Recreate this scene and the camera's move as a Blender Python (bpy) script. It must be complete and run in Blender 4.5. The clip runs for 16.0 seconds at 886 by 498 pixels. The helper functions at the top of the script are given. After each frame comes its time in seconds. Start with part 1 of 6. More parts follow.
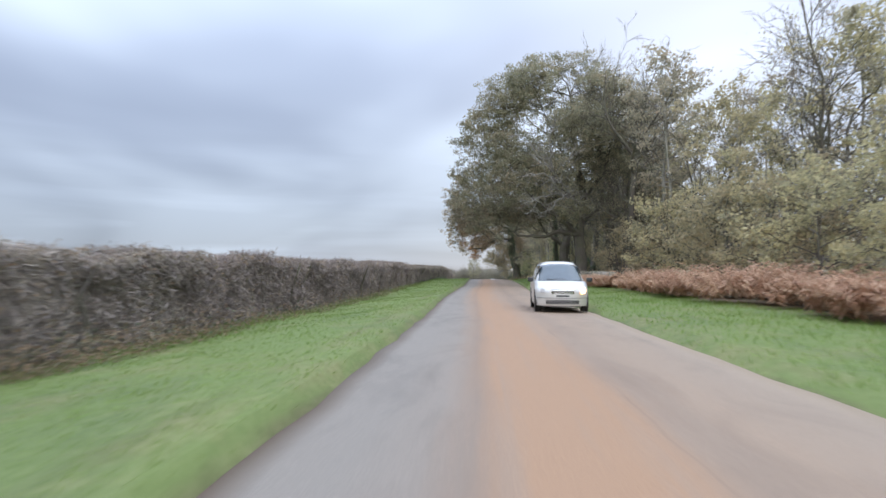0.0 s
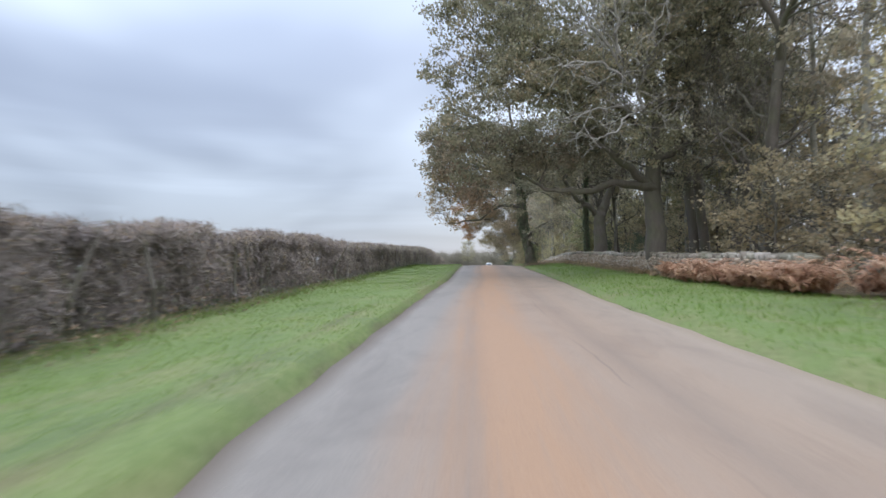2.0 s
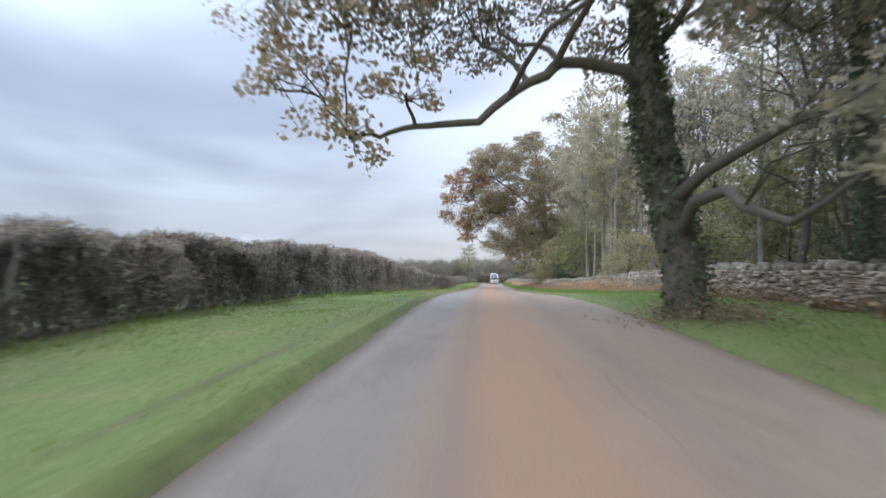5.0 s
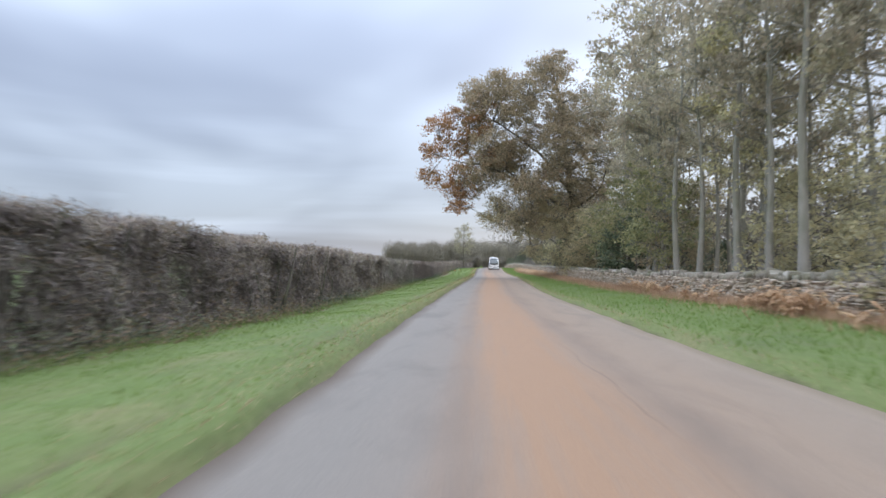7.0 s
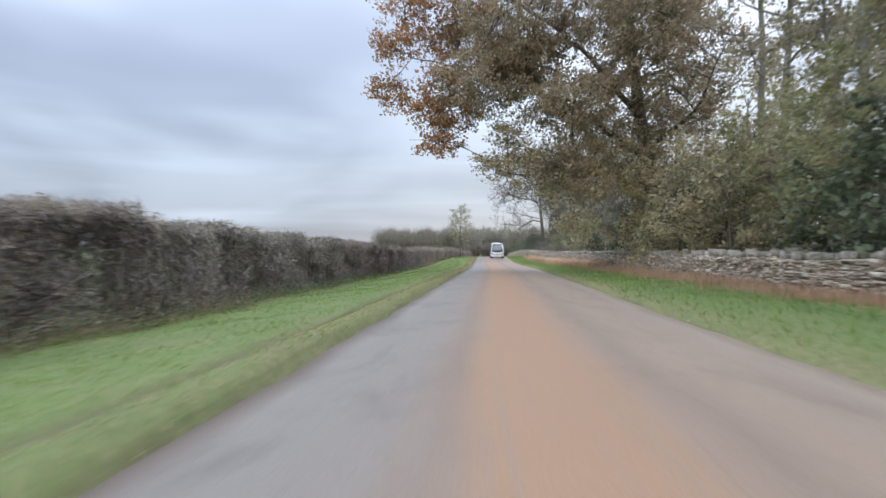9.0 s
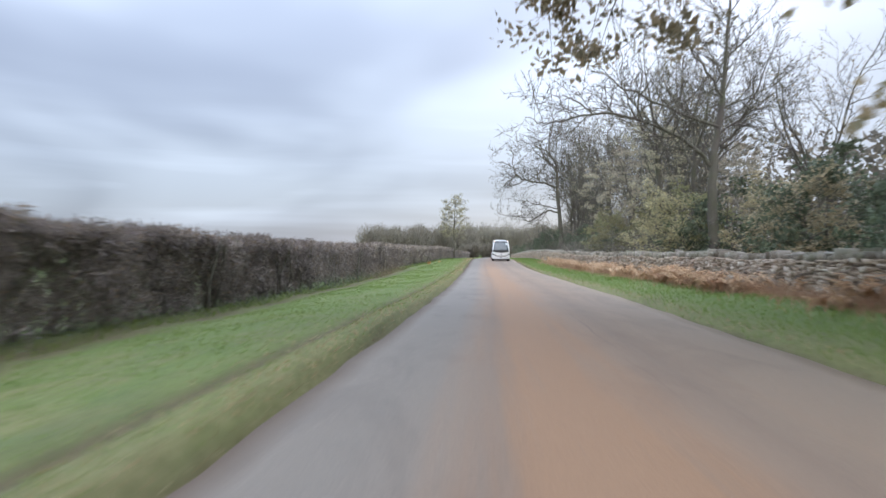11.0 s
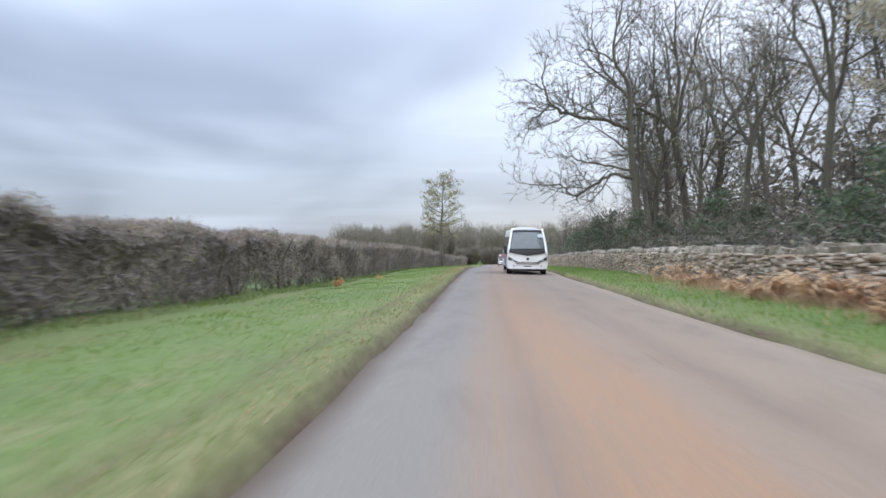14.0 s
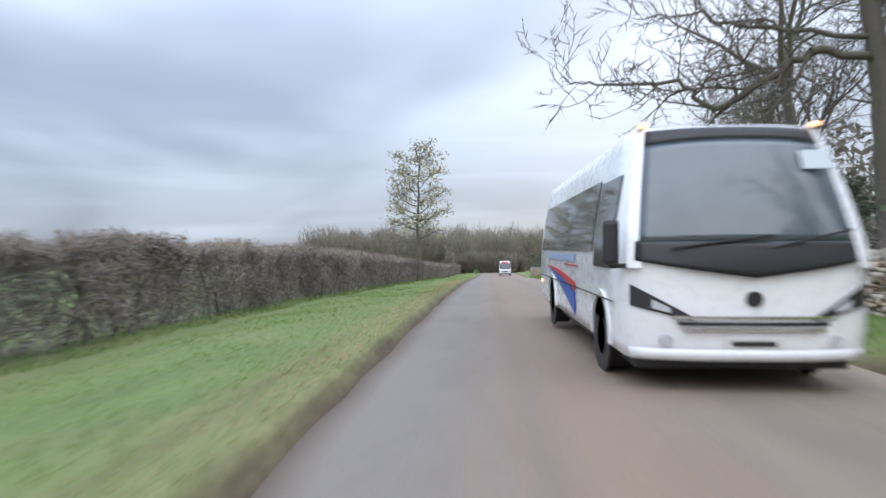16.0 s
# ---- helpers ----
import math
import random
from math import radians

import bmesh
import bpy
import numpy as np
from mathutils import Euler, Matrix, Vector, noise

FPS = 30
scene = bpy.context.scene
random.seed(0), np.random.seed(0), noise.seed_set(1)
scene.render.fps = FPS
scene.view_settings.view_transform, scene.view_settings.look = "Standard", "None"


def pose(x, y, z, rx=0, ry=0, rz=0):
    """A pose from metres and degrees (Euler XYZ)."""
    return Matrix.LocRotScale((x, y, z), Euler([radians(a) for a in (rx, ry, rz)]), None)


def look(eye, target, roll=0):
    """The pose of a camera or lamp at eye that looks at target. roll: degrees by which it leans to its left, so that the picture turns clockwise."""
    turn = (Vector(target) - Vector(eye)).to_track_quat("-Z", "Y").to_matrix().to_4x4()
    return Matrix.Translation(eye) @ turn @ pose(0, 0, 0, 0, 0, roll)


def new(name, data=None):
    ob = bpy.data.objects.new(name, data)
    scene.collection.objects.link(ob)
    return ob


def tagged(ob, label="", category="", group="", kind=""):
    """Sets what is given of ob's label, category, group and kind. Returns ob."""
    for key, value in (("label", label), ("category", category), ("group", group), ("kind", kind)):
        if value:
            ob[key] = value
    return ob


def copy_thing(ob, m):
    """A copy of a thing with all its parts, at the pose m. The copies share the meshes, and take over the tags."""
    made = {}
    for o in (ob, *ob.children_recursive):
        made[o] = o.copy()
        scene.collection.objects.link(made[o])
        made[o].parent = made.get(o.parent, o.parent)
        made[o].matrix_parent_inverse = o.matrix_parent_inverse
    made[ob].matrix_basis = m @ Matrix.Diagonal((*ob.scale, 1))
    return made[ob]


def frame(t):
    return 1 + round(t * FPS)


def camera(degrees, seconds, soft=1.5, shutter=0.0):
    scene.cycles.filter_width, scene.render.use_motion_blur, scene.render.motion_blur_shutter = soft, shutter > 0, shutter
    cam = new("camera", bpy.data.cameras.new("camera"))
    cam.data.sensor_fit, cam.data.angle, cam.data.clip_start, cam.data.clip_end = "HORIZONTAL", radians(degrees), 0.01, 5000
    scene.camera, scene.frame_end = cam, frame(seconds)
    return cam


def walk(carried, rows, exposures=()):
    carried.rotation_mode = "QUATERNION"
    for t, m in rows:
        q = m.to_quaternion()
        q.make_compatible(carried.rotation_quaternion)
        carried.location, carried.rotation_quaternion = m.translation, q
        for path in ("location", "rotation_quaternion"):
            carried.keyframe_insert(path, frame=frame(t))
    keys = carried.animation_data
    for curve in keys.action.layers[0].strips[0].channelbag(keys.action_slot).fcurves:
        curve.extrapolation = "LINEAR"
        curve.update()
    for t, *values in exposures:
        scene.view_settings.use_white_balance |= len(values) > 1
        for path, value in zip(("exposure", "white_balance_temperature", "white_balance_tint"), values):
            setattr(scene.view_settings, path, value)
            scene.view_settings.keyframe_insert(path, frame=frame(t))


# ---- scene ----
cam = camera(70.0, 16.0, soft=1.5, shutter=0.34)
# seconds, x, y, z, tilt, roll, heading
PATH = [
    (0, 0.004, -0.001, 1.253, 93.02, -0.34, 3.82),
    (0.5, -0.083, 6.864, 1.418, 92.33, -0.23, 4.14),
    (1, -0.235, 13.738, 1.496, 91.91, -0.41, 4.10),
    (1.5, -0.360, 20.653, 1.541, 91.62, -0.34, 3.78),
    (2, -0.419, 27.654, 1.658, 91.55, -0.10, 3.31),
    (2.5, -0.423, 34.825, 1.761, 91.49, 0.27, 3.16),
    (3, -0.361, 42.189, 1.826, 91.71, 0.26, 3.28),
    (3.5, -0.170, 49.664, 1.825, 92.06, -0.25, 3.45),
    (4, -0.106, 57.120, 2.054, 92.32, -0.59, 3.68),
    (6.5, -0.436, 94.725, 3.046, 91.25, -0.86, 3.45),
    (7, -0.415, 102.320, 2.956, 90.65, -0.64, 3.29),
    (7.5, -0.386, 109.929, 2.774, 90.06, -0.36, 3.20),
    (8, -0.355, 117.536, 2.558, 89.72, -0.19, 3.18),
    (8.5, -0.325, 125.153, 2.331, 89.69, -0.14, 3.24),
    (9, -0.290, 132.787, 2.172, 89.72, -0.35, 3.29),
    (11.5, 0.123, 171.215, 1.778, 89.75, -0.72, 3.24),
    (12, 0.203, 178.906, 1.683, 89.77, -0.79, 3.24),
    (12.5, 0.237, 186.613, 1.501, 89.91, -0.68, 3.32),
    (13, 0.238, 194.330, 1.396, 90.10, -0.27, 3.41),
    (13.5, 0.217, 202.039, 1.310, 90.23, -0.38, 3.35),
    (14, 0.170, 209.720, 1.185, 90.35, -0.54, 3.30),
    (14.5, 0.130, 217.352, 1.113, 90.48, -0.25, 3.14),
    (15, 0.137, 224.929, 1.093, 90.63, 0.06, 3.12),
    (15.5, 0.221, 232.459, 1.149, 90.74, 0.71, 3.10),
    (16, 0.348, 239.994, 1.253, 90.94, 0.16, 2.97),
]
EXPOSURES = [(0, 0.08), (1.5, 0.18), (2.5, 0.16), (4, 0.30), (6.5, 0.15), (9, 0.18), (11.5, 0.22), (13, 0.16), (16, 0.12)]
walk(cam, [(t, pose(x, y, z, rx, ry, rz)) for t, x, y, z, rx, ry, rz in PATH], EXPOSURES)

# ---- world and light ----
world = bpy.data.worlds.new("overcast_sky")
scene.world = world
world.use_nodes = True
wn, wl = world.node_tree.nodes, world.node_tree.links
wn.clear()


def wnode(kind, **values):
    n = wn.new(kind)
    for key, value in values.items():
        n.inputs[key].default_value = value
    return n


w_out = wn.new("ShaderNodeOutputWorld")
w_bg = wn.new("ShaderNodeBackground")
w_tc = wn.new("ShaderNodeTexCoord")
w_sep = wn.new("ShaderNodeSeparateXYZ")
wl.new(w_tc.outputs["Generated"], w_sep.inputs[0])


def wmath(op, a, b=None, c=None):
    n = wn.new("ShaderNodeMath")
    n.operation = op
    for k, v in enumerate((a, b, c)):
        if v is None:
            continue
        if isinstance(v, (int, float)):
            n.inputs[k].default_value = v
        else:
            wl.new(v, n.inputs[k])
    return n.outputs[0]


up = wmath("MAXIMUM", w_sep.outputs["Z"], 0.0)
lift = wmath("ADD", up, 0.16)
cloud_x = wmath("DIVIDE", w_sep.outputs["X"], lift)
cloud_y = wmath("DIVIDE", w_sep.outputs["Y"], lift)
w_com = wn.new("ShaderNodeCombineXYZ")
wl.new(wmath("ADD", wmath("MULTIPLY", cloud_x, 0.85), wmath("MULTIPLY", cloud_y, 0.28)), w_com.inputs[0])
wl.new(wmath("SUBTRACT", wmath("MULTIPLY", cloud_y, 0.75), wmath("MULTIPLY", cloud_x, 0.12)), w_com.inputs[1])
w_com.inputs[2].default_value = 3.7
w_noise = wnode("ShaderNodeTexNoise", Scale=0.40, Detail=3.0, Roughness=0.42, Distortion=0.7)
wl.new(w_com.outputs[0], w_noise.inputs["Vector"])
w_ramp = wn.new("ShaderNodeValToRGB")
w_ramp.color_ramp.interpolation = "EASE"
w_ramp.color_ramp.elements[0].position, w_ramp.color_ramp.elements[0].color = 0.34, (0.29, 0.345, 0.465, 1)
w_ramp.color_ramp.elements[1].position, w_ramp.color_ramp.elements[1].color = 0.66, (0.575, 0.67, 0.83, 1)
wl.new(w_noise.outputs["Fac"], w_ramp.inputs[0])
# an overcast sky grows brighter towards the zenith
zen = wmath("ADD", wmath("MULTIPLY", wmath("POWER", up, 2.0), 5.2), wmath("ADD", wmath("MULTIPLY", wmath("MINIMUM", up, 0.3), 1.15), 0.62))
# thin bright layers between the cloud banks low over the fields
w_low = wn.new("ShaderNodeCombineXYZ")
for k, (axis, f) in enumerate((("X", 1.3), ("Y", 1.3), ("Z", 15.0))):
    wl.new(wmath("MULTIPLY", w_sep.outputs[axis], f), w_low.inputs[k])
w_layer = wnode("ShaderNodeTexNoise", Scale=1.5, Detail=3.0, Roughness=0.5, Distortion=0.3)
wl.new(w_low.outputs[0], w_layer.inputs["Vector"])
near_low = wmath("SUBTRACT", 1.0, wmath("MINIMUM", wmath("MULTIPLY", up, 4.0), 1.0))
streaks = wmath("MULTIPLY", wmath("MAXIMUM", wmath("SUBTRACT", w_layer.outputs["Fac"], 0.47), 0.0), wmath("MULTIPLY", near_low, 1.6))
zen = wmath("MULTIPLY", zen, wmath("ADD", 1.0, streaks))
w_mul = wn.new("ShaderNodeVectorMath")
w_mul.operation = "SCALE"
wl.new(w_ramp.outputs[0], w_mul.inputs[0])
wl.new(zen, w_mul.inputs["Scale"])
w_sky = wn.new("ShaderNodeTexSky")
w_sky.sky_type = "NISHITA"
w_sky.sun_disc = False
w_sky.sun_elevation, w_sky.sun_rotation = radians(28), radians(20)
w_scl = wn.new("ShaderNodeVectorMath")
w_scl.operation = "SCALE"
w_scl.inputs["Scale"].default_value = 0.012
wl.new(w_sky.outputs[0], w_scl.inputs[0])
w_add = wn.new("ShaderNodeVectorMath")
w_add.operation = "ADD"
wl.new(w_mul.outputs[0], w_add.inputs[0])
wl.new(w_scl.outputs[0], w_add.inputs[1])
wl.new(w_add.outputs[0], w_bg.inputs["Color"])
w_bg.inputs["Strength"].default_value = 1.0
wl.new(w_bg.outputs[0], w_out.inputs[0])

sun = new("sun", bpy.data.lights.new("sun", "SUN"))
sun.data.energy, sun.data.angle, sun.data.color = 3.0, radians(110), (1.0, 0.97, 0.93)
sun.matrix_world = look((20, -40, 60), (0, 60, 0))

# ---- small helpers ----


def np_mesh(name, verts, faces, material=None, smooth=False):
    """A mesh from arrays of points and of equal-sided faces."""
    verts, faces = np.asarray(verts, np.float32), np.asarray(faces, np.int32)
    me = bpy.data.meshes.new(name)
    n, k = faces.shape
    me.vertices.add(len(verts))
    me.vertices.foreach_set("co", verts.ravel())
    me.loops.add(n * k)
    me.loops.foreach_set("vertex_index", faces.ravel())
    me.polygons.add(n)
    me.polygons.foreach_set("loop_start", np.arange(0, n * k, k, dtype=np.int32))
    if smooth:
        me.polygons.foreach_set("use_smooth", np.ones(n, bool))
    me.update(calc_edges=True)
    if material:
        me.materials.append(material)
    return me


def bm_mesh(name, bm, material, smooth=False):
    me = bpy.data.meshes.new(name)
    bm.normal_update()
    bm.to_mesh(me)
    bm.free()
    if smooth:
        me.polygons.foreach_set("use_smooth", np.ones(len(me.polygons), bool))
    me.materials.append(material)
    return me


def part(name, data, material=None, parent=None, label="", at=None, smooth=False):
    """One mesh object under a thing or a part; data is a bmesh or a mesh."""
    if isinstance(data, bmesh.types.BMesh):
        data = bm_mesh(name, data, material, smooth)
    ob = new(name, data)
    if parent:
        ob.parent = parent
    if at is not None:
        ob.matrix_local = at
    if label:
        ob["label"] = label
    return ob


def empty(name, at=(0, 0, 0), turn=0.0):
    ob = new(name)
    ob.matrix_world = pose(*at, 0, 0, turn)
    return ob


def box(sx, sy, sz, at=(0, 0, 0), bevel=0.0, turn=None):
    bm = bmesh.new()
    bmesh.ops.create_cube(bm, size=1.0)
    bmesh.ops.scale(bm, vec=(sx, sy, sz), verts=bm.verts)
    if bevel:
        bmesh.ops.bevel(bm, geom=bm.edges[:], offset=bevel, segments=2, affect="EDGES", profile=0.6)
    if turn:
        bmesh.ops.rotate(bm, matrix=turn.to_matrix().to_3x3() if hasattr(turn, "to_matrix") else turn.to_3x3(), verts=bm.verts)
    bmesh.ops.translate(bm, vec=at, verts=bm.verts)
    return bm


def cyl(r, depth, at=(0, 0, 0), axis="X", n=24, bevel=0.0):
    bm = bmesh.new()
    bmesh.ops.create_cone(bm, cap_ends=True, segments=n, radius1=r, radius2=r, depth=depth)
    if bevel:
        rim = [e for e in bm.edges if abs(e.verts[0].co.z - e.verts[1].co.z) < 1e-6 and len(e.link_faces) == 2]
        bmesh.ops.bevel(bm, geom=rim, offset=bevel, segments=2, affect="EDGES", profile=0.5)
    if axis == "X":
        bmesh.ops.rotate(bm, matrix=Matrix.Rotation(radians(90), 3, "Y"), verts=bm.verts)
    elif axis == "Y":
        bmesh.ops.rotate(bm, matrix=Matrix.Rotation(radians(90), 3, "X"), verts=bm.verts)
    bmesh.ops.translate(bm, vec=at, verts=bm.verts)
    return bm


def patch(fn, nu, nv, thick=0.0):
    """A sheet fn(u, v), u and v from 0 to 1; thick: a rim of that depth along y."""
    bm = bmesh.new()
    grid = [[bm.verts.new(fn(i / nu, j / nv)) for i in range(nu + 1)] for j in range(nv + 1)]
    for j in range(nv):
        for i in range(nu):
            bm.faces.new((grid[j][i], grid[j][i + 1], grid[j + 1][i + 1], grid[j + 1][i]))
    if thick:
        bm.normal_update()
        bmesh.ops.solidify(bm, geom=bm.faces[:], thickness=thick)
    return bm


# ---- the lie of the land ----
LAND_Y = np.array([-400, -150, -40, -20, 0, 20, 40, 60, 80, 92, 100, 120, 140, 160, 180, 200, 220, 240, 260, 290, 340, 420, 600, 1200, 3000.0])
LAND_Z = np.array([-6, -3.5, -1.07, -0.53, 0, 0.30, 0.56, 0.95, 1.47, 1.74, 1.72, 1.25, 0.84, 0.63, 0.37, 0.09, -0.12, -0.03, -0.08, -0.55, -1.55, -2.3, -3.5, -5, -7.0])
SOFT = np.linspace(-9, 9, 9)
SOFT_W = np.exp(-((SOFT / 5) ** 2))
SOFT_W /= SOFT_W.sum()
LEFT_Y, LEFT_X = [-400, 0, 20, 32, 50, 56, 62, 74, 105, 117, 140, 165, 185, 220, 245, 260, 290, 340, 420, 3000], [-1.55, -1.55, -1.75, -2.12, -2.2, -2.02, -1.95, -2.1, -2.16, -2.32, -2.22, -1.6, -1.12, -1.03, -0.9, -0.75, -0.5, 0.4, 2.4, 60]
WIDE_Y, WIDE_X = [-400, 0, 50, 80, 130, 180, 240, 262, 313, 360, 3000], [5.0, 5.05, 5.45, 5.65, 5.65, 5.6, 5.6, 6.1, 7.5, 7.5, 5.5]
HEDGE_LINE_Y, HEDGE_LINE_X = [-400, 0, 40, 90, 134, 145, 200, 245, 300, 340, 420, 3000], [-6.2, -6.2, -6.5, -6.6, -6.7, -6.8, -6.6, -6.4, -5.4, -4.2, -2.2, 55]
FOOT_Y, FOOT_Z = [-400, 0, 28, 38, 46, 75, 92, 105, 110, 122, 138, 195, 210, 216, 226, 233, 245, 300, 3000], [-0.15, -0.15, -0.18, -0.08, 0.12, 0.10, 0.0, -0.1, 0.0, -0.22, -0.18, -0.26, -0.18, 0.0, 0.03, -0.16, -0.22, -0.1, -0.1]
WALL_Y, WALL_X = [-400, 60, 120, 160, 220, 245, 270, 300, 420], [9.4, 9.4, 9.0, 8.8, 8.9, 8.6, 8.4, 8.9, 10.5]


def land(y):
    y = np.asarray(y, float)
    return (np.interp(y[..., None] + SOFT, LAND_Y, LAND_Z) * SOFT_W).sum(-1)


def edge_left(y):
    y = np.asarray(y, float)
    return (np.interp(y[..., None] + SOFT, LEFT_Y, LEFT_X) * SOFT_W).sum(-1)


def edge_right(y):
    return edge_left(y) + np.interp(y, WIDE_Y, WIDE_X)


def wall_x(y):
    y = np.asarray(y, float)
    return (np.interp(y[..., None] + SOFT, WALL_Y, WALL_X) * SOFT_W).sum(-1)


def hedge_x(y):
    y = np.asarray(y, float)
    return (np.interp(y[..., None] + SOFT, HEDGE_LINE_Y, HEDGE_LINE_X) * SOFT_W).sum(-1)


def foot_z(y):
    """Height of the hedge's foot over the lane."""
    y = np.asarray(y, float)
    return (np.interp(y[..., None] + SOFT, FOOT_Y, FOOT_Z) * SOFT_W).sum(-1)


def waves(x, y):
    return 0.05 * np.sin(0.71 * x + 0.33 * y) * np.sin(0.23 * y - 0.41 * x + 1.3) + 0.03 * np.sin(1.9 * x + 0.8) * np.sin(1.3 * y)


def height(x, y):
    """Height of the ground sheet."""
    x, y = np.asarray(x, float), np.asarray(y, float)
    x, y = np.broadcast_arrays(x, y)
    l, r = edge_left(y), edge_right(y)
    out = np.maximum(l - x, x - r)
    left = x < (l + r) / 2
    lip = np.clip(out / 0.3, 0, 1)
    slope = np.clip((out - 0.4) / np.maximum(l - hedge_x(y) - 0.4, 1.0), 0, 1)
    bank = np.where(left, (foot_z(y) - 0.12) * slope * slope * (3 - 2 * slope), 0.10 * np.clip((out - 0.3) / 3.5, 0, 1))
    far = np.where(left, -0.018 * np.clip(out - 7, 0, 90) + 0.004 * np.clip(out - 120, 0, 400), 0.02 * np.clip(out - 6, 0, 60))
    z = land(y) + np.where(out < 0, -0.12, -0.12 + 0.24 * lip * lip * (3 - 2 * lip)) + bank + far
    rut = np.where(left, 0.07 * np.exp(-(((out - 0.8) / 0.16) ** 2)) * np.clip((y - 95) / 10, 0, 1) * np.clip((222 - y) / 12, 0, 1), 0)
    return z - rut + waves(x, y) * np.clip((out - 0.3) / 2.0, 0, 1)


# ---- materials ----
def tree_of(name):
    m = bpy.data.materials.new(name)
    m.use_nodes = True
    nt = m.node_tree
    bsdf = nt.nodes["Principled BSDF"]
    return m, nt, bsdf


def ramp(nt, fac, stops):
    n = nt.nodes.new("ShaderNodeValToRGB")
    el = n.color_ramp.elements
    while len(el) < len(stops):
        el.new(0.5)
    for e, (p, c) in zip(el, stops):
        e.position, e.color = p, (*c, 1)
    nt.links.new(fac, n.inputs[0])
    return n.outputs[0]


def noise_of(nt, vec, scale, detail=4.0, rough=0.55, stretch=None, distortion=0.0):
    n = nt.nodes.new("ShaderNodeTexNoise")
    n.inputs["Scale"].default_value, n.inputs["Detail"].default_value = scale, detail
    n.inputs["Roughness"].default_value, n.inputs["Distortion"].default_value = rough, distortion
    if stretch:
        mp = nt.nodes.new("ShaderNodeMapping")
        mp.inputs["Scale"].default_value = stretch
        nt.links.new(vec, mp.inputs[0])
        vec = mp.outputs[0]
    nt.links.new(vec, n.inputs["Vector"])
    return n.outputs["Fac"]


def mix(nt, fac, a, b, kind="MIX"):
    n = nt.nodes.new("ShaderNodeMix")
    n.data_type, n.blend_type = "RGBA", kind
    for sock, v in ((n.inputs[0], fac), (n.inputs[6], a), (n.inputs[7], b)):
        if isinstance(v, (int, float)):
            sock.default_value = v
        elif isinstance(v, tuple):
            sock.default_value = (*v, 1)
        else:
            nt.links.new(v, sock)
    return n.outputs[2]


def calc(nt, op, a, b=None, c=None, clamp=False):
    n = nt.nodes.new("ShaderNodeMath")
    n.operation, n.use_clamp = op, clamp
    for k, v in enumerate((a, b, c)):
        if v is None:
            continue
        if isinstance(v, (int, float)):
            n.inputs[k].default_value = v
        else:
            nt.links.new(v, n.inputs[k])
    return n.outputs[0]


def bump_of(nt, bsdf, fac, strength, distance):
    n = nt.nodes.new("ShaderNodeBump")
    n.inputs["Strength"].default_value, n.inputs["Distance"].default_value = strength, distance
    nt.links.new(fac, n.inputs["Height"])
    nt.links.new(n.outputs[0], bsdf.inputs["Normal"])


def coords(nt, which="Object"):
    return nt.nodes.new("ShaderNodeTexCoord").outputs[which]


def plain(name, color, rough=0.5, metal=0.0, grain=0.08, scale=30.0, bump=0.0, coat=0.0):
    """Paint, plastic, rubber or metal with faint dirt."""
    m, nt, b = tree_of(name)
    v = coords(nt)
    f = noise_of(nt, v, scale, 5)
    f2 = noise_of(nt, v, scale * 0.12, 3)
    dark = tuple(c * (1 - 2.2 * grain) for c in color)
    col = mix(nt, f2, dark, color)
    col = mix(nt, calc(nt, "MULTIPLY", f, grain * 2), col, tuple(min(1, c * 1.15 + 0.01) for c in color))
    nt.links.new(col, b.inputs["Base Color"])
    nt.links.new(calc(nt, "ADD", rough - 0.06, calc(nt, "MULTIPLY", f, 0.12)), b.inputs["Roughness"])
    b.inputs["Metallic"].default_value = metal
    b.inputs["Coat Weight"].default_value = coat
    if bump:
        bump_of(nt, b, f, bump, 0.01)
    return m


def leafy(name, cols, through_light=0.35, rough=0.55):
    """Leaves: each one takes its own tint, each plant its own cast."""
    m, nt, b = tree_of(name)
    geo = nt.nodes.new("ShaderNodeNewGeometry")
    info = nt.nodes.new("ShaderNodeObjectInfo")
    big = noise_of(nt, coords(nt), 0.35, 2)
    f = calc(nt, "ADD", calc(nt, "MULTIPLY", geo.outputs["Random Per Island"], 0.55), calc(nt, "MULTIPLY", calc(nt, "SUBTRACT", big, 0.28), 0.9), clamp=True)
    n = len(cols)
    col = ramp(nt, f, [((k + 0.5) / n, c) for k, c in enumerate(cols)])
    hsv = nt.nodes.new("ShaderNodeHueSaturation")
    nt.links.new(calc(nt, "ADD", 0.485, calc(nt, "MULTIPLY", info.outputs["Random"], 0.03)), hsv.inputs["Hue"])
    nt.links.new(calc(nt, "ADD", 0.85, calc(nt, "MULTIPLY", info.outputs["Random"], 0.35)), hsv.inputs["Value"])
    nt.links.new(col, hsv.inputs["Color"])
    nt.links.new(hsv.outputs[0], b.inputs["Base Color"])
    b.inputs["Roughness"].default_value = rough
    b.inputs["Specular IOR Level"].default_value = 0.22
    tr = nt.nodes.new("ShaderNodeBsdfTranslucent")
    nt.links.new(hsv.outputs[0], tr.inputs["Color"])
    ms = nt.nodes.new("ShaderNodeMixShader")
    ms.inputs[0].default_value = through_light
    nt.links.new(b.outputs[0], ms.inputs[1])
    nt.links.new(tr.outputs[0], ms.inputs[2])
    nt.links.new(ms.outputs[0], nt.nodes["Material Output"].inputs[0])
    return m


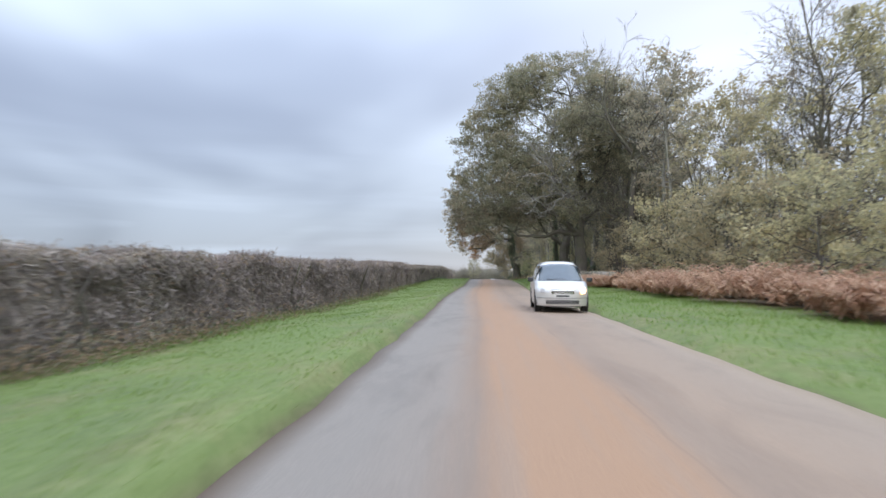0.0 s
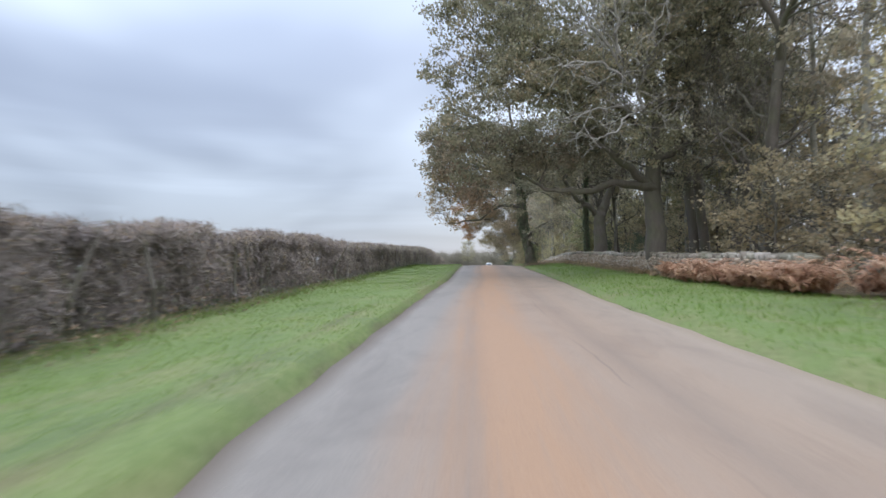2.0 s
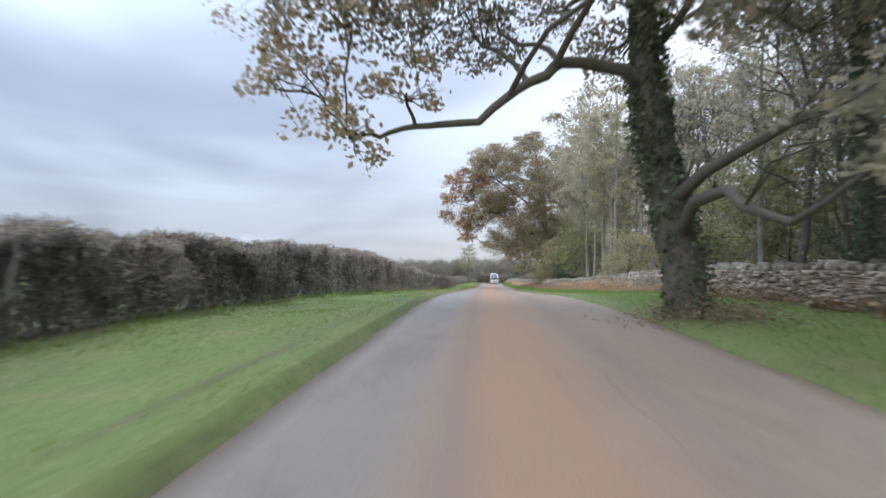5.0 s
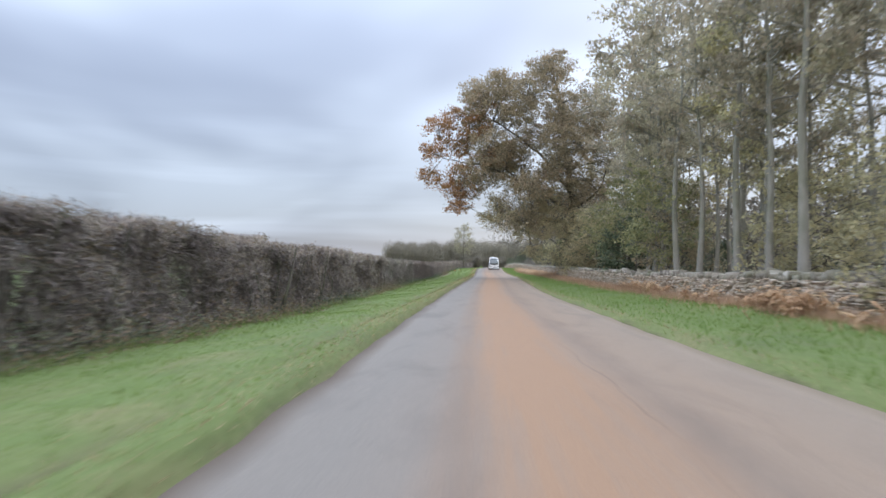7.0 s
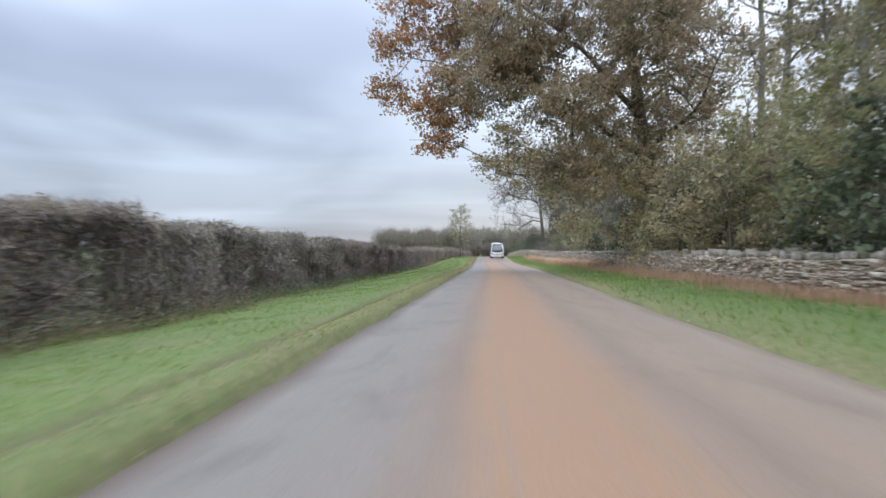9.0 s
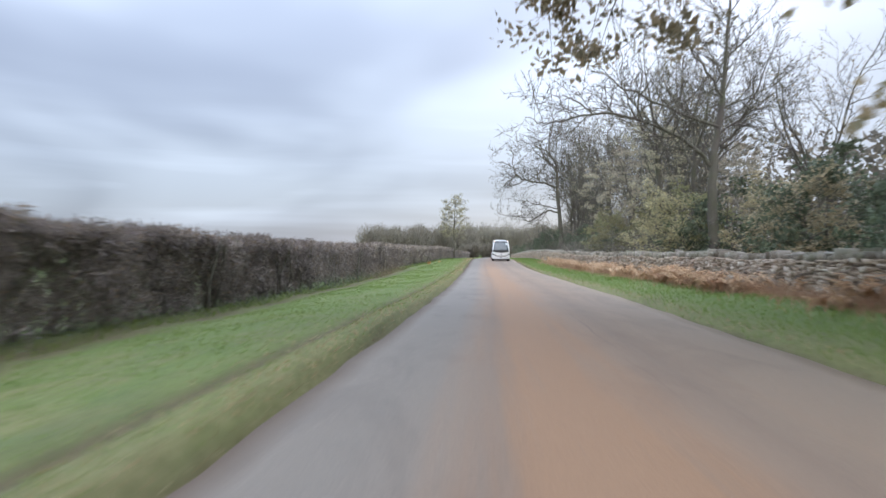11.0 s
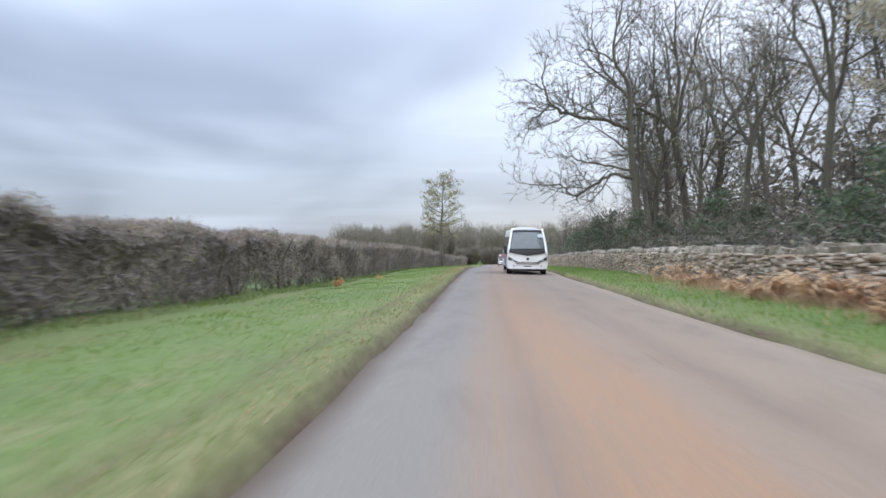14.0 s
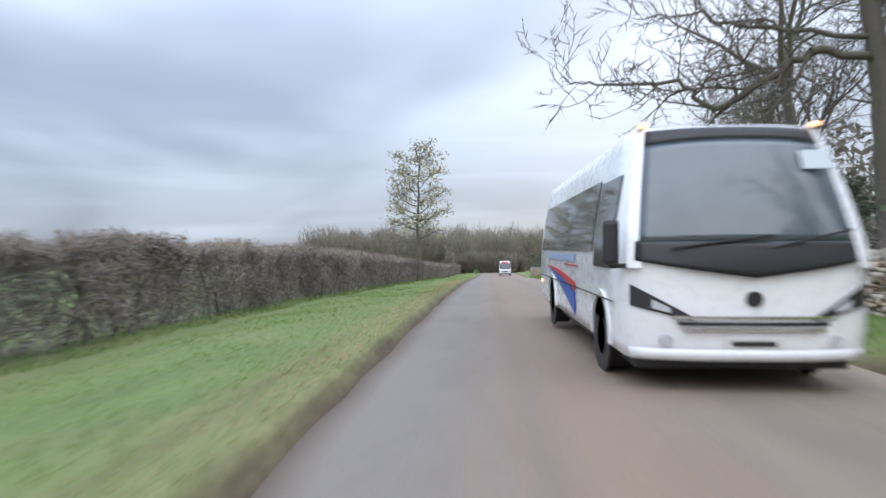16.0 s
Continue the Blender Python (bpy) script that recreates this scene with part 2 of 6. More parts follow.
def bark(name, a, b_, moss=0.25):
    m, nt, b = tree_of(name)
    v = coords(nt)
    f = noise_of(nt, v, 7.0, 6, 0.65, (1, 1, 0.25))
    g = noise_of(nt, v, 0.9, 3)
    col = mix(nt, f, a, b_)
    col = mix(nt, calc(nt, "MULTIPLY", calc(nt, "SUBTRACT", g, 0.42, clamp=True), moss * 6, clamp=True), col, (0.10, 0.12, 0.05))
    nt.links.new(col, b.inputs["Base Color"])
    b.inputs["Roughness"].default_value = 0.9
    bump_of(nt, b, f, 0.8, 0.03)
    return m


def make_ground():
    m, nt, b = tree_of("grass_and_earth")
    v = coords(nt)
    sep = nt.nodes.new("ShaderNodeSeparateXYZ")
    nt.links.new(coords(nt, "UV"), sep.inputs[0])
    out, side = calc(nt, "MULTIPLY", sep.outputs["X"], 20.0), sep.outputs["Y"]
    left = calc(nt, "SUBTRACT", 1.0, side)
    pos = nt.nodes.new("ShaderNodeSeparateXYZ")
    nt.links.new(v, pos.inputs[0])
    along = pos.outputs["Y"]
    later = calc(nt, "DIVIDE", calc(nt, "SUBTRACT", along, 95.0), 60.0, clamp=True)
    last = calc(nt, "DIVIDE", calc(nt, "SUBTRACT", along, 206.0), 14.0, clamp=True)
    fine = noise_of(nt, v, 9.0, 6, 0.7)
    mid = noise_of(nt, v, 0.8, 4, 0.6, distortion=0.5)
    wide = noise_of(nt, v, 0.12, 3)
    lane = noise_of(nt, v, 1.6, 4, 0.6, (1, 0.12, 1))
    grass = ramp(nt, fine, [(0.25, (0.090, 0.130, 0.040)), (0.5, (0.130, 0.178, 0.055)), (0.75, (0.180, 0.222, 0.085))])
    tussock = noise_of(nt, v, 0.42, 4, 0.6, (1, 0.45, 1), 0.8)
    grass = mix(nt, calc(nt, "MULTIPLY", calc(nt, "SUBTRACT", tussock, 0.5, clamp=True), 4.0, clamp=True), grass, ramp(nt, fine, [(0.3, (0.070, 0.098, 0.040)), (0.7, (0.125, 0.155, 0.070))]))
    straw = ramp(nt, fine, [(0.3, (0.13, 0.115, 0.05)), (0.7, (0.30, 0.26, 0.14))])
    dry = calc(nt, "ADD", calc(nt, "MULTIPLY", mid, 0.6), calc(nt, "MULTIPLY", lane, 0.5))
    grass = mix(nt, calc(nt, "MULTIPLY", calc(nt, "SUBTRACT", dry, 0.53, clamp=True), 3.2, clamp=True), grass, straw)
    litter = ramp(nt, fine, [(0.25, (0.045, 0.034, 0.024)), (0.55, (0.115, 0.08, 0.05)), (0.8, (0.22, 0.14, 0.08))])
    soil = ramp(nt, fine, [(0.3, (0.05, 0.034, 0.024)), (0.7, (0.135, 0.092, 0.063))])
    shift = calc(nt, "MULTIPLY", calc(nt, "SUBTRACT", mid, 0.5), 2.0)
    far_out = calc(nt, "ADD", out, shift)
    wood = calc(nt, "MULTIPLY", calc(nt, "MULTIPLY", calc(nt, "SUBTRACT", far_out, 4.9), 1.2, clamp=True), side)
    wood = calc(nt, "MULTIPLY", wood, calc(nt, "SUBTRACT", 1.0, calc(nt, "DIVIDE", calc(nt, "SUBTRACT", calc(nt, "ADD", pos.outputs["X"], calc(nt, "MULTIPLY", shift, 3.0)), 37.0), 5.0, clamp=True)))
    foot = calc(nt, "SUBTRACT", 1.0, calc(nt, "MULTIPLY", calc(nt, "ABSOLUTE", calc(nt, "SUBTRACT", far_out, 5.1)), 0.8), clamp=True)
    col = mix(nt, calc(nt, "MAXIMUM", wood, calc(nt, "MULTIPLY", calc(nt, "MULTIPLY", foot, left), calc(nt, "SUBTRACT", 0.85, calc(nt, "MULTIPLY", last, 0.7)))), grass, litter)
    verge = calc(nt, "MULTIPLY", calc(nt, "SUBTRACT", 1.25, calc(nt, "ADD", out, calc(nt, "MULTIPLY", calc(nt, "SUBTRACT", mid, 0.5), 1.6)), clamp=True), calc(nt, "MULTIPLY", lane, 1.25), clamp=True)
    col = mix(nt, calc(nt, "MULTIPLY", verge, calc(nt, "ADD", 0.15, calc(nt, "MULTIPLY", later, 0.75))), col, straw)
    rut = calc(nt, "SUBTRACT", 1.0, calc(nt, "MULTIPLY", calc(nt, "ABSOLUTE", calc(nt, "SUBTRACT", calc(nt, "ADD", out, calc(nt, "MULTIPLY", lane, 0.2)), 0.9)), 5.5), clamp=True)
    rutted = calc(nt, "MAXIMUM", calc(nt, "MULTIPLY", calc(nt, "SUBTRACT", wide, 0.4, clamp=True), 3.0, clamp=True), calc(nt, "MULTIPLY", calc(nt, "SUBTRACT", later, last, clamp=True), 0.75))
    col = mix(nt, calc(nt, "MULTIPLY", calc(nt, "MULTIPLY", rut, left), rutted), col, soil)
    col = mix(nt, calc(nt, "MULTIPLY", wide, 0.22), col, (0.11, 0.13, 0.05))
    ragged_out = calc(nt, "ADD", out, calc(nt, "MULTIPLY", calc(nt, "SUBTRACT", calc(nt, "ADD", lane, calc(nt, "MULTIPLY", mid, 0.6)), 0.8), 0.45))
    edge = calc(nt, "MULTIPLY", calc(nt, "SUBTRACT", calc(nt, "ADD", 0.15, calc(nt, "MULTIPLY", last, 0.16)), ragged_out), 4.5, clamp=True)
    col = mix(nt, calc(nt, "MULTIPLY", edge, 0.95), col, soil)
    nt.links.new(col, b.inputs["Base Color"])
    b.inputs["Roughness"].default_value = 0.85
    b.inputs["Specular IOR Level"].default_value = 0.2
    bump_of(nt, b, fine, 0.35, 0.03)
    return m


def make_road():
    m, nt, b = tree_of("worn_muddy_tarmac")
    v = coords(nt, "UV")
    w = coords(nt)
    sep = nt.nodes.new("ShaderNodeSeparateXYZ")
    nt.links.new(v, sep.inputs[0])
    u = sep.outputs["X"]
    core = sep.outputs["Y"]
    chip = noise_of(nt, w, 60.0, 5, 0.7)
    patchy = noise_of(nt, w, 0.55, 4, 0.6, (1, 0.25, 1))
    streak = noise_of(nt, w, 2.6, 5, 0.6, (1, 0.04, 1))
    tar = ramp(nt, chip, [(0.3, (0.162, 0.143, 0.122)), (0.55, (0.222, 0.197, 0.169)), (0.75, (0.30, 0.268, 0.231))])
    mud = ramp(nt, chip, [(0.3, (0.24, 0.143, 0.085)), (0.7, (0.372, 0.232, 0.14))])
    pale = ramp(nt, chip, [(0.3, (0.20, 0.158, 0.12)), (0.7, (0.32, 0.26, 0.202))])

    def band(at, half):
        return calc(nt, "SUBTRACT", 1.0, calc(nt, "DIVIDE", calc(nt, "ABSOLUTE", calc(nt, "SUBTRACT", u, at)), half), clamp=True)

    lines = noise_of(nt, w, 7.0, 4, 0.6, (1, 0.025, 1))
    blotch = noise_of(nt, w, 1.1, 5, 0.65, (1, 0.35, 1), 0.6)
    wob = calc(nt, "ADD", calc(nt, "MULTIPLY", patchy, 0.55), calc(nt, "ADD", calc(nt, "MULTIPLY", streak, 0.6), calc(nt, "MULTIPLY", lines, 0.5)))
    right = calc(nt, "MULTIPLY", calc(nt, "SUBTRACT", u, 0.30), 2.4, clamp=True)
    col = mix(nt, calc(nt, "MULTIPLY", right, 0.9), tar, pale)
    col = mix(nt, calc(nt, "MULTIPLY", calc(nt, "SUBTRACT", blotch, 0.48, clamp=True), 2.2, clamp=True), col, (0.125, 0.108, 0.094))
    soft = calc(nt, "POWER", calc(nt, "SMOOTH_MIN", band(core, 0.19), 0.8, 0.3), 1.0)
    tracks = calc(nt, "MULTIPLY", calc(nt, "SUBTRACT", lines, 0.32, clamp=True), 1.5)
    mudf = calc(nt, "MULTIPLY", calc(nt, "ADD", calc(nt, "MULTIPLY", soft, calc(nt, "ADD", 0.95, tracks)), calc(nt, "MULTIPLY", band(0.58, 0.44), 0.58)), wob, clamp=True)
    place = nt.nodes.new("ShaderNodeSeparateXYZ")
    nt.links.new(w, place.inputs[0])
    thin = calc(nt, "SUBTRACT", 0.92, calc(nt, "MULTIPLY", calc(nt, "DIVIDE", calc(nt, "SUBTRACT", place.outputs["Y"], 222.0), 24.0, clamp=True), 0.42))
    col = mix(nt, calc(nt, "MULTIPLY", mudf, thin), col, mud)
    # patchily darker brown along the lane's last stretch
    far_darker = calc(nt, "MULTIPLY", calc(nt, "DIVIDE", calc(nt, "SUBTRACT", place.outputs["Y"], 216.0), 12.0, clamp=True), calc(nt, "ADD", 0.1, calc(nt, "MULTIPLY", patchy, 0.35)))
    col = mix(nt, far_darker, col, (0.105, 0.088, 0.072))
    seam_at = calc(nt, "ADD", 0.585, calc(nt, "MULTIPLY", calc(nt, "SUBTRACT", noise_of(nt, w, 0.9, 3, 0.6, (0.1, 1, 1)), 0.5), 0.03))
    seam = calc(nt, "SUBTRACT", 1.0, calc(nt, "DIVIDE", calc(nt, "ABSOLUTE", calc(nt, "SUBTRACT", u, seam_at)), 0.005), clamp=True)
    worn = calc(nt, "MULTIPLY", calc(nt, "SUBTRACT", noise_of(nt, w, 0.22, 3), 0.47, clamp=True), 5.0, clamp=True)
    col = mix(nt, calc(nt, "MULTIPLY", calc(nt, "MULTIPLY", seam, worn), 0.4), col, (0.06, 0.052, 0.047))
    rut = calc(nt, "MULTIPLY", calc(nt, "ADD", band(0.30, 0.05), band(0.64, 0.08)), streak)
    col = mix(nt, calc(nt, "MULTIPLY", rut, 0.5), col, (0.115, 0.098, 0.085))
    rim = calc(nt, "MULTIPLY", band(0.0, 0.055), calc(nt, "ADD", patchy, 0.35), clamp=True)
    col = mix(nt, rim, col, (0.12, 0.085, 0.06))
    silt = calc(nt, "MULTIPLY", band(1.0, 0.10), calc(nt, "ADD", patchy, 0.5), clamp=True)
    col = mix(nt, silt, col, (0.315, 0.245, 0.182))
    nt.links.new(col, b.inputs["Base Color"])
    nt.links.new(calc(nt, "ADD", 0.58, calc(nt, "MULTIPLY", chip, 0.3)), b.inputs["Roughness"])
    b.inputs["Specular IOR Level"].default_value = 0.22
    bump_of(nt, b, chip, 0.35, 0.01)
    return m


def make_stone(name, tone=1.0, moss=0.55, lichen=0.0):
    m, nt, b = tree_of(name)
    v = coords(nt)
    info = nt.nodes.new("ShaderNodeObjectInfo")
    geo = nt.nodes.new("ShaderNodeNewGeometry")
    f = noise_of(nt, v, 14.0, 6, 0.7)
    g = noise_of(nt, v, 0.7, 4)
    r = calc(nt, "FRACT", calc(nt, "ADD", geo.outputs["Random Per Island"], info.outputs["Random"]))
    col = ramp(nt, r, [(p, tuple(tone * v for v in c)) for p, c in ((0.0, (0.20, 0.155, 0.115)), (0.2, (0.38, 0.295, 0.215)), (0.45, (0.53, 0.42, 0.315)), (0.7, (0.62, 0.52, 0.41)), (1.0, (0.72, 0.645, 0.545)))])
    col = mix(nt, calc(nt, "MULTIPLY", f, 0.5), col, (0.19, 0.155, 0.125))
    grime = noise_of(nt, v, 1.3, 4, 0.6, (1, 1, 0.6), 0.5)
    col = mix(nt, calc(nt, "MULTIPLY", calc(nt, "SUBTRACT", grime, 0.52, clamp=True), 3.0, clamp=True), col, (0.17, 0.135, 0.105))
    col = mix(nt, lichen, col, ramp(nt, r, [(0.0, (0.12, 0.115, 0.095)), (0.6, (0.24, 0.225, 0.19)), (1.0, (0.38, 0.36, 0.32))]))
    col = mix(nt, calc(nt, "MULTIPLY", calc(nt, "SUBTRACT", g, moss, clamp=True), 3.0, clamp=True), col, (0.17, 0.18, 0.11))
    nt.links.new(col, b.inputs["Base Color"])
    b.inputs["Roughness"].default_value = 0.92
    bump_of(nt, b, f, 0.7, 0.02)
    return m


def make_glass(name, tint=(0.02, 0.025, 0.03), ior=1.5):
    m, nt, b = tree_of(name)
    f = noise_of(nt, coords(nt), 3.0, 3)
    nt.links.new(mix(nt, f, tint, tuple(c * 1.6 for c in tint)), b.inputs["Base Color"])
    b.inputs["Roughness"].default_value = 0.05
    b.inputs["IOR"].default_value = ior
    b.inputs["Specular IOR Level"].default_value = 0.8
    return m


def make_lamp(name, color, strength):
    m, nt, b = tree_of(name)
    b.inputs["Base Color"].default_value = (0.8, 0.8, 0.8, 1)
    b.inputs["Emission Color"].default_value = (*color, 1)
    b.inputs["Emission Strength"].default_value = strength
    return m


M_GROUND, M_ROAD, M_STONE = make_ground(), make_road(), make_stone("weathered_limestone", 1.0)
M_COPING = make_stone("mossy_coping_limestone", 0.78, 0.46, 0.6)
M_BLADE = leafy("grass_blades", [(0.135, 0.198, 0.047), (0.161, 0.226, 0.055), (0.19, 0.249, 0.067), (0.247, 0.273, 0.095)], 0.5)
M_STRAW = leafy("dry_grass", [(0.24, 0.17, 0.095), (0.40, 0.30, 0.17), (0.54, 0.43, 0.27)], 0.4)
M_BRACKEN = leafy("dead_bracken", [(0.367, 0.217, 0.132), (0.532, 0.348, 0.224), (0.676, 0.492, 0.344)], 0.45)
M_TWIG = leafy("bare_twigs", [(0.179, 0.154, 0.134), (0.269, 0.231, 0.2), (0.376, 0.329, 0.286)], 0.0, 0.85)
# darker copy of the bare twigs: the hedge's inner shade is in this colour
M_TANGLE = leafy("shaded_inner_twigs", [(0.145, 0.125, 0.118), (0.225, 0.193, 0.182), (0.31, 0.264, 0.248)], 0.0, 0.9)
M_BRUSH = leafy("grey_brush", [(0.10, 0.09, 0.077), (0.165, 0.148, 0.125), (0.23, 0.207, 0.175)], 0.0, 0.9)
M_ORANGE_LEAF = leafy("orange_leaves", [(0.52, 0.30, 0.10), (0.64, 0.40, 0.16), (0.60, 0.43, 0.20)], 0.4)
M_MAPLE = leafy("pale_green_leaves", [(0.17, 0.18, 0.10), (0.25, 0.25, 0.13), (0.36, 0.33, 0.17), (0.32, 0.26, 0.15)], 0.5)
M_HEDGE_LEAF = leafy("withered_hedge_leaves", [(0.15, 0.15, 0.085), (0.25, 0.20, 0.13), (0.36, 0.255, 0.165), (0.22, 0.225, 0.115)], 0.35)
M_OAK = leafy("oak_leaves", [(0.181, 0.179, 0.122), (0.259, 0.249, 0.168), (0.35, 0.31, 0.211), (0.42, 0.325, 0.221)], 0.5)
M_OAK_GOLD = leafy("golden_oak_leaves", [(0.252, 0.23, 0.154), (0.366, 0.322, 0.206), (0.492, 0.412, 0.258), (0.462, 0.348, 0.222)], 0.5)
M_OAK_RUSSET = leafy("russet_oak_leaves", [(0.29, 0.20, 0.10), (0.43, 0.28, 0.125), (0.54, 0.33, 0.145), (0.46, 0.27, 0.14)], 0.5)
M_OAK_BROWN = leafy("browned_oak_leaves", [(0.235, 0.19, 0.135), (0.325, 0.25, 0.17), (0.40, 0.29, 0.195), (0.35, 0.255, 0.17)], 0.5)
M_YELLOW = leafy("yellowing_leaves", [(0.29, 0.27, 0.18), (0.40, 0.36, 0.225), (0.53, 0.45, 0.26), (0.44, 0.37, 0.245)], 0.5)
M_LONE = leafy("sparse_yellow_leaves", [(0.27, 0.25, 0.17), (0.36, 0.33, 0.20), (0.46, 0.41, 0.235)], 0.5)
M_GREY_LEAF = leafy("thinning_wood_leaves", [(0.285, 0.262, 0.19), (0.385, 0.35, 0.255), (0.49, 0.43, 0.31), (0.43, 0.35, 0.25)], 0.5)
M_EVERGREEN = leafy("evergreen_leaves", [(0.09, 0.115, 0.075), (0.14, 0.17, 0.105), (0.20, 0.232, 0.14)], 0.3, 0.6)
M_FAR = leafy("far_foliage", [(0.15, 0.142, 0.118), (0.20, 0.185, 0.148), (0.25, 0.22, 0.17), (0.225, 0.21, 0.15)], 0.35)
M_BARK_OAK = bark("oak_bark", (0.058, 0.05, 0.043), (0.165, 0.145, 0.122))
M_BARK_ASH = bark("ash_bark", (0.055, 0.047, 0.04), (0.165, 0.143, 0.12))
M_BARK_PALE = bark("pale_smooth_bark", (0.20, 0.18, 0.15), (0.42, 0.385, 0.33), 0.3)
M_BARK_POLE = bark("grey_pole_bark", (0.17, 0.16, 0.138), (0.37, 0.345, 0.30), 0.3)
M_BARK_DEAD = bark("bleached_dead_wood", (0.17, 0.16, 0.145), (0.36, 0.34, 0.315), 0.05)

# ---- ground, road ----
gx = np.unique(np.concatenate([-np.geomspace(40, 2600, 16)[::-1], np.arange(-40, -12, 2.0), np.arange(-8, -0.5, 0.13), np.arange(-12, 14, 0.26), np.arange(14, 40, 2.0), np.geomspace(40, 2600, 16)]).round(2))
gy = np.unique(np.concatenate([np.linspace(-400, -40, 10), np.arange(-40, 380, 1.0), np.geomspace(380, 4500, 30)]).round(1))
GX, GY = np.meshgrid(gx, gy)
gv = np.stack([GX, GY, height(GX, GY)], -1).reshape(-1, 3)
nx = len(gx)
gi = (np.arange(len(gy) - 1)[:, None] * nx + np.arange(nx - 1)).ravel()
ground_me = np_mesh("ground", gv, np.stack([gi, gi + 1, gi + nx + 1, gi + nx], 1), M_GROUND, True)
g_l, g_r = edge_left(gv[:, 1]), edge_right(gv[:, 1])
g_out = np.clip(np.maximum(g_l - gv[:, 0], gv[:, 0] - g_r), 0, 20) / 20
g_uv = np.stack([g_out, gv[:, 0] > (g_l + g_r) / 2], 1).astype(np.float32)
lv = np.empty(len(ground_me.loops), np.int32)
ground_me.loops.foreach_get("vertex_index", lv)
ground_me.uv_layers.new(name="from_lane").data.foreach_set("uv", g_uv[lv].ravel())
ground = new("ground", ground_me)
tagged(ground, "green grass verges and fields with bare earth under the trees", "ground", kind="structure")

ry = np.concatenate([np.arange(-120, 420, 1.0), np.arange(420, 900, 20.0)])
ru = np.linspace(0, 1, 15)
ragged = 0.04 * np.sin(ry * 1.7) * np.sin(ry * 0.61 + 1) + 0.02 * np.sin(ry * 4.3)
rl, rr = edge_left(ry) + ragged - 0.03, edge_right(ry) + ragged[::-1] + 0.03
rx = rl[:, None] + (rr - rl)[:, None] * ru
rz = land(ry)[:, None] + 0.06 * (1 - (2 * ru - 1) ** 2) - 0.02 + 0.012 * np.sin(rx * 2.1 + 1) * np.sin(ry[:, None] * 0.37)
top = np.stack([rx, np.repeat(ry[:, None], 15, 1), rz], -1)
skirt = np.stack([top[:, 0] + (-0.06, 0, -0.3), top[:, -1] + (0.06, 0, -0.3)], 1)
rv = np.concatenate([skirt[:, :1], top, skirt[:, 1:]], 1)
ri = (np.arange(len(ry) - 1)[:, None] * 17 + np.arange(16)).ravel()
road_me = np_mesh("road", rv.reshape(-1, 3), np.stack([ri, ri + 1, ri + 18, ri + 17], 1), M_ROAD, True)
uv = road_me.uv_layers.new(name="across")
uu = np.concatenate([[0], ru, [1]])
lv = np.empty(len(road_me.loops), np.int32)
road_me.loops.foreach_get("vertex_index", lv)
mud_line = np.interp(ry, [-10, 5, 40, 65, 110, 135, 200, 260], [0.44, 0.43, 0.345, 0.375, 0.43, 0.43, 0.36, 0.36])
uv.data.foreach_set("uv", np.stack([uu[lv % 17], mud_line[lv // 17]], 1).astype(np.float32).ravel())
road = tagged(new("road", road_me), "narrow grey tarmac lane smeared with orange-brown mud", "road", kind="structure")

# ---- plants: parts of trees, hedges and grass ----
def unit(v):
    return v / np.maximum(np.linalg.norm(v, axis=-1, keepdims=True), 1e-9)


def leaf_quads(points, size, gen, wide=0.6, flat=0.0, up=0.0):
    """A rhombic leaf at each point, turned at random; up: how far the leaves turn their faces to the sky."""
    n = len(points)
    a = gen.normal(size=(n, 3))
    a[:, 2] *= 1 - flat
    a = unit(a)
    face = gen.normal(size=(n, 3))
    if up:
        face = unit(unit(face) + np.array([0, 0, up]))
        a = unit(a - face * (a * face).sum(1)[:, None])
    b = unit(np.cross(a, face))
    s = (size * gen.uniform(0.6, 1.35, n))[:, None]
    fold = np.cross(a, b) * s * 0.15
    v = np.stack([points - a * s * 0.5, points + b * s * wide * 0.5 + fold, points + a * s * 0.5, points - b * s * wide * 0.5 + fold], 1)
    return v.reshape(-1, 3), np.arange(4 * n).reshape(n, 4)


def tubes(segs, sides=5):
    """Tapered tubes from rows of x y z, x y z, radius, radius."""
    s = np.asarray(segs, float)
    p, q, r0, r1 = s[:, :3], s[:, 3:6], s[:, 6], s[:, 7]
    d = unit(q - p)
    q = q + d * r1[:, None] * 0.35
    ref = np.where(np.abs(d[:, 2:3]) > 0.9, [[1.0, 0, 0]], [[0, 0, 1.0]])
    a = unit(np.cross(d, ref))
    b = np.cross(d, a)
    ang = np.linspace(0, 2 * np.pi, sides, endpoint=False)
    ring = a[:, None] * np.cos(ang)[:, None] + b[:, None] * np.sin(ang)[:, None]
    v = np.concatenate([p[:, None] + ring * r0[:, None, None], q[:, None] + ring * r1[:, None, None]], 1)
    k = np.arange(sides)
    f = np.stack([k, (k + 1) % sides, sides + (k + 1) % sides, sides + k], 1)
    return v.reshape(-1, 3), (f[None] + (np.arange(len(s)) * 2 * sides)[:, None, None]).reshape(-1, 4)


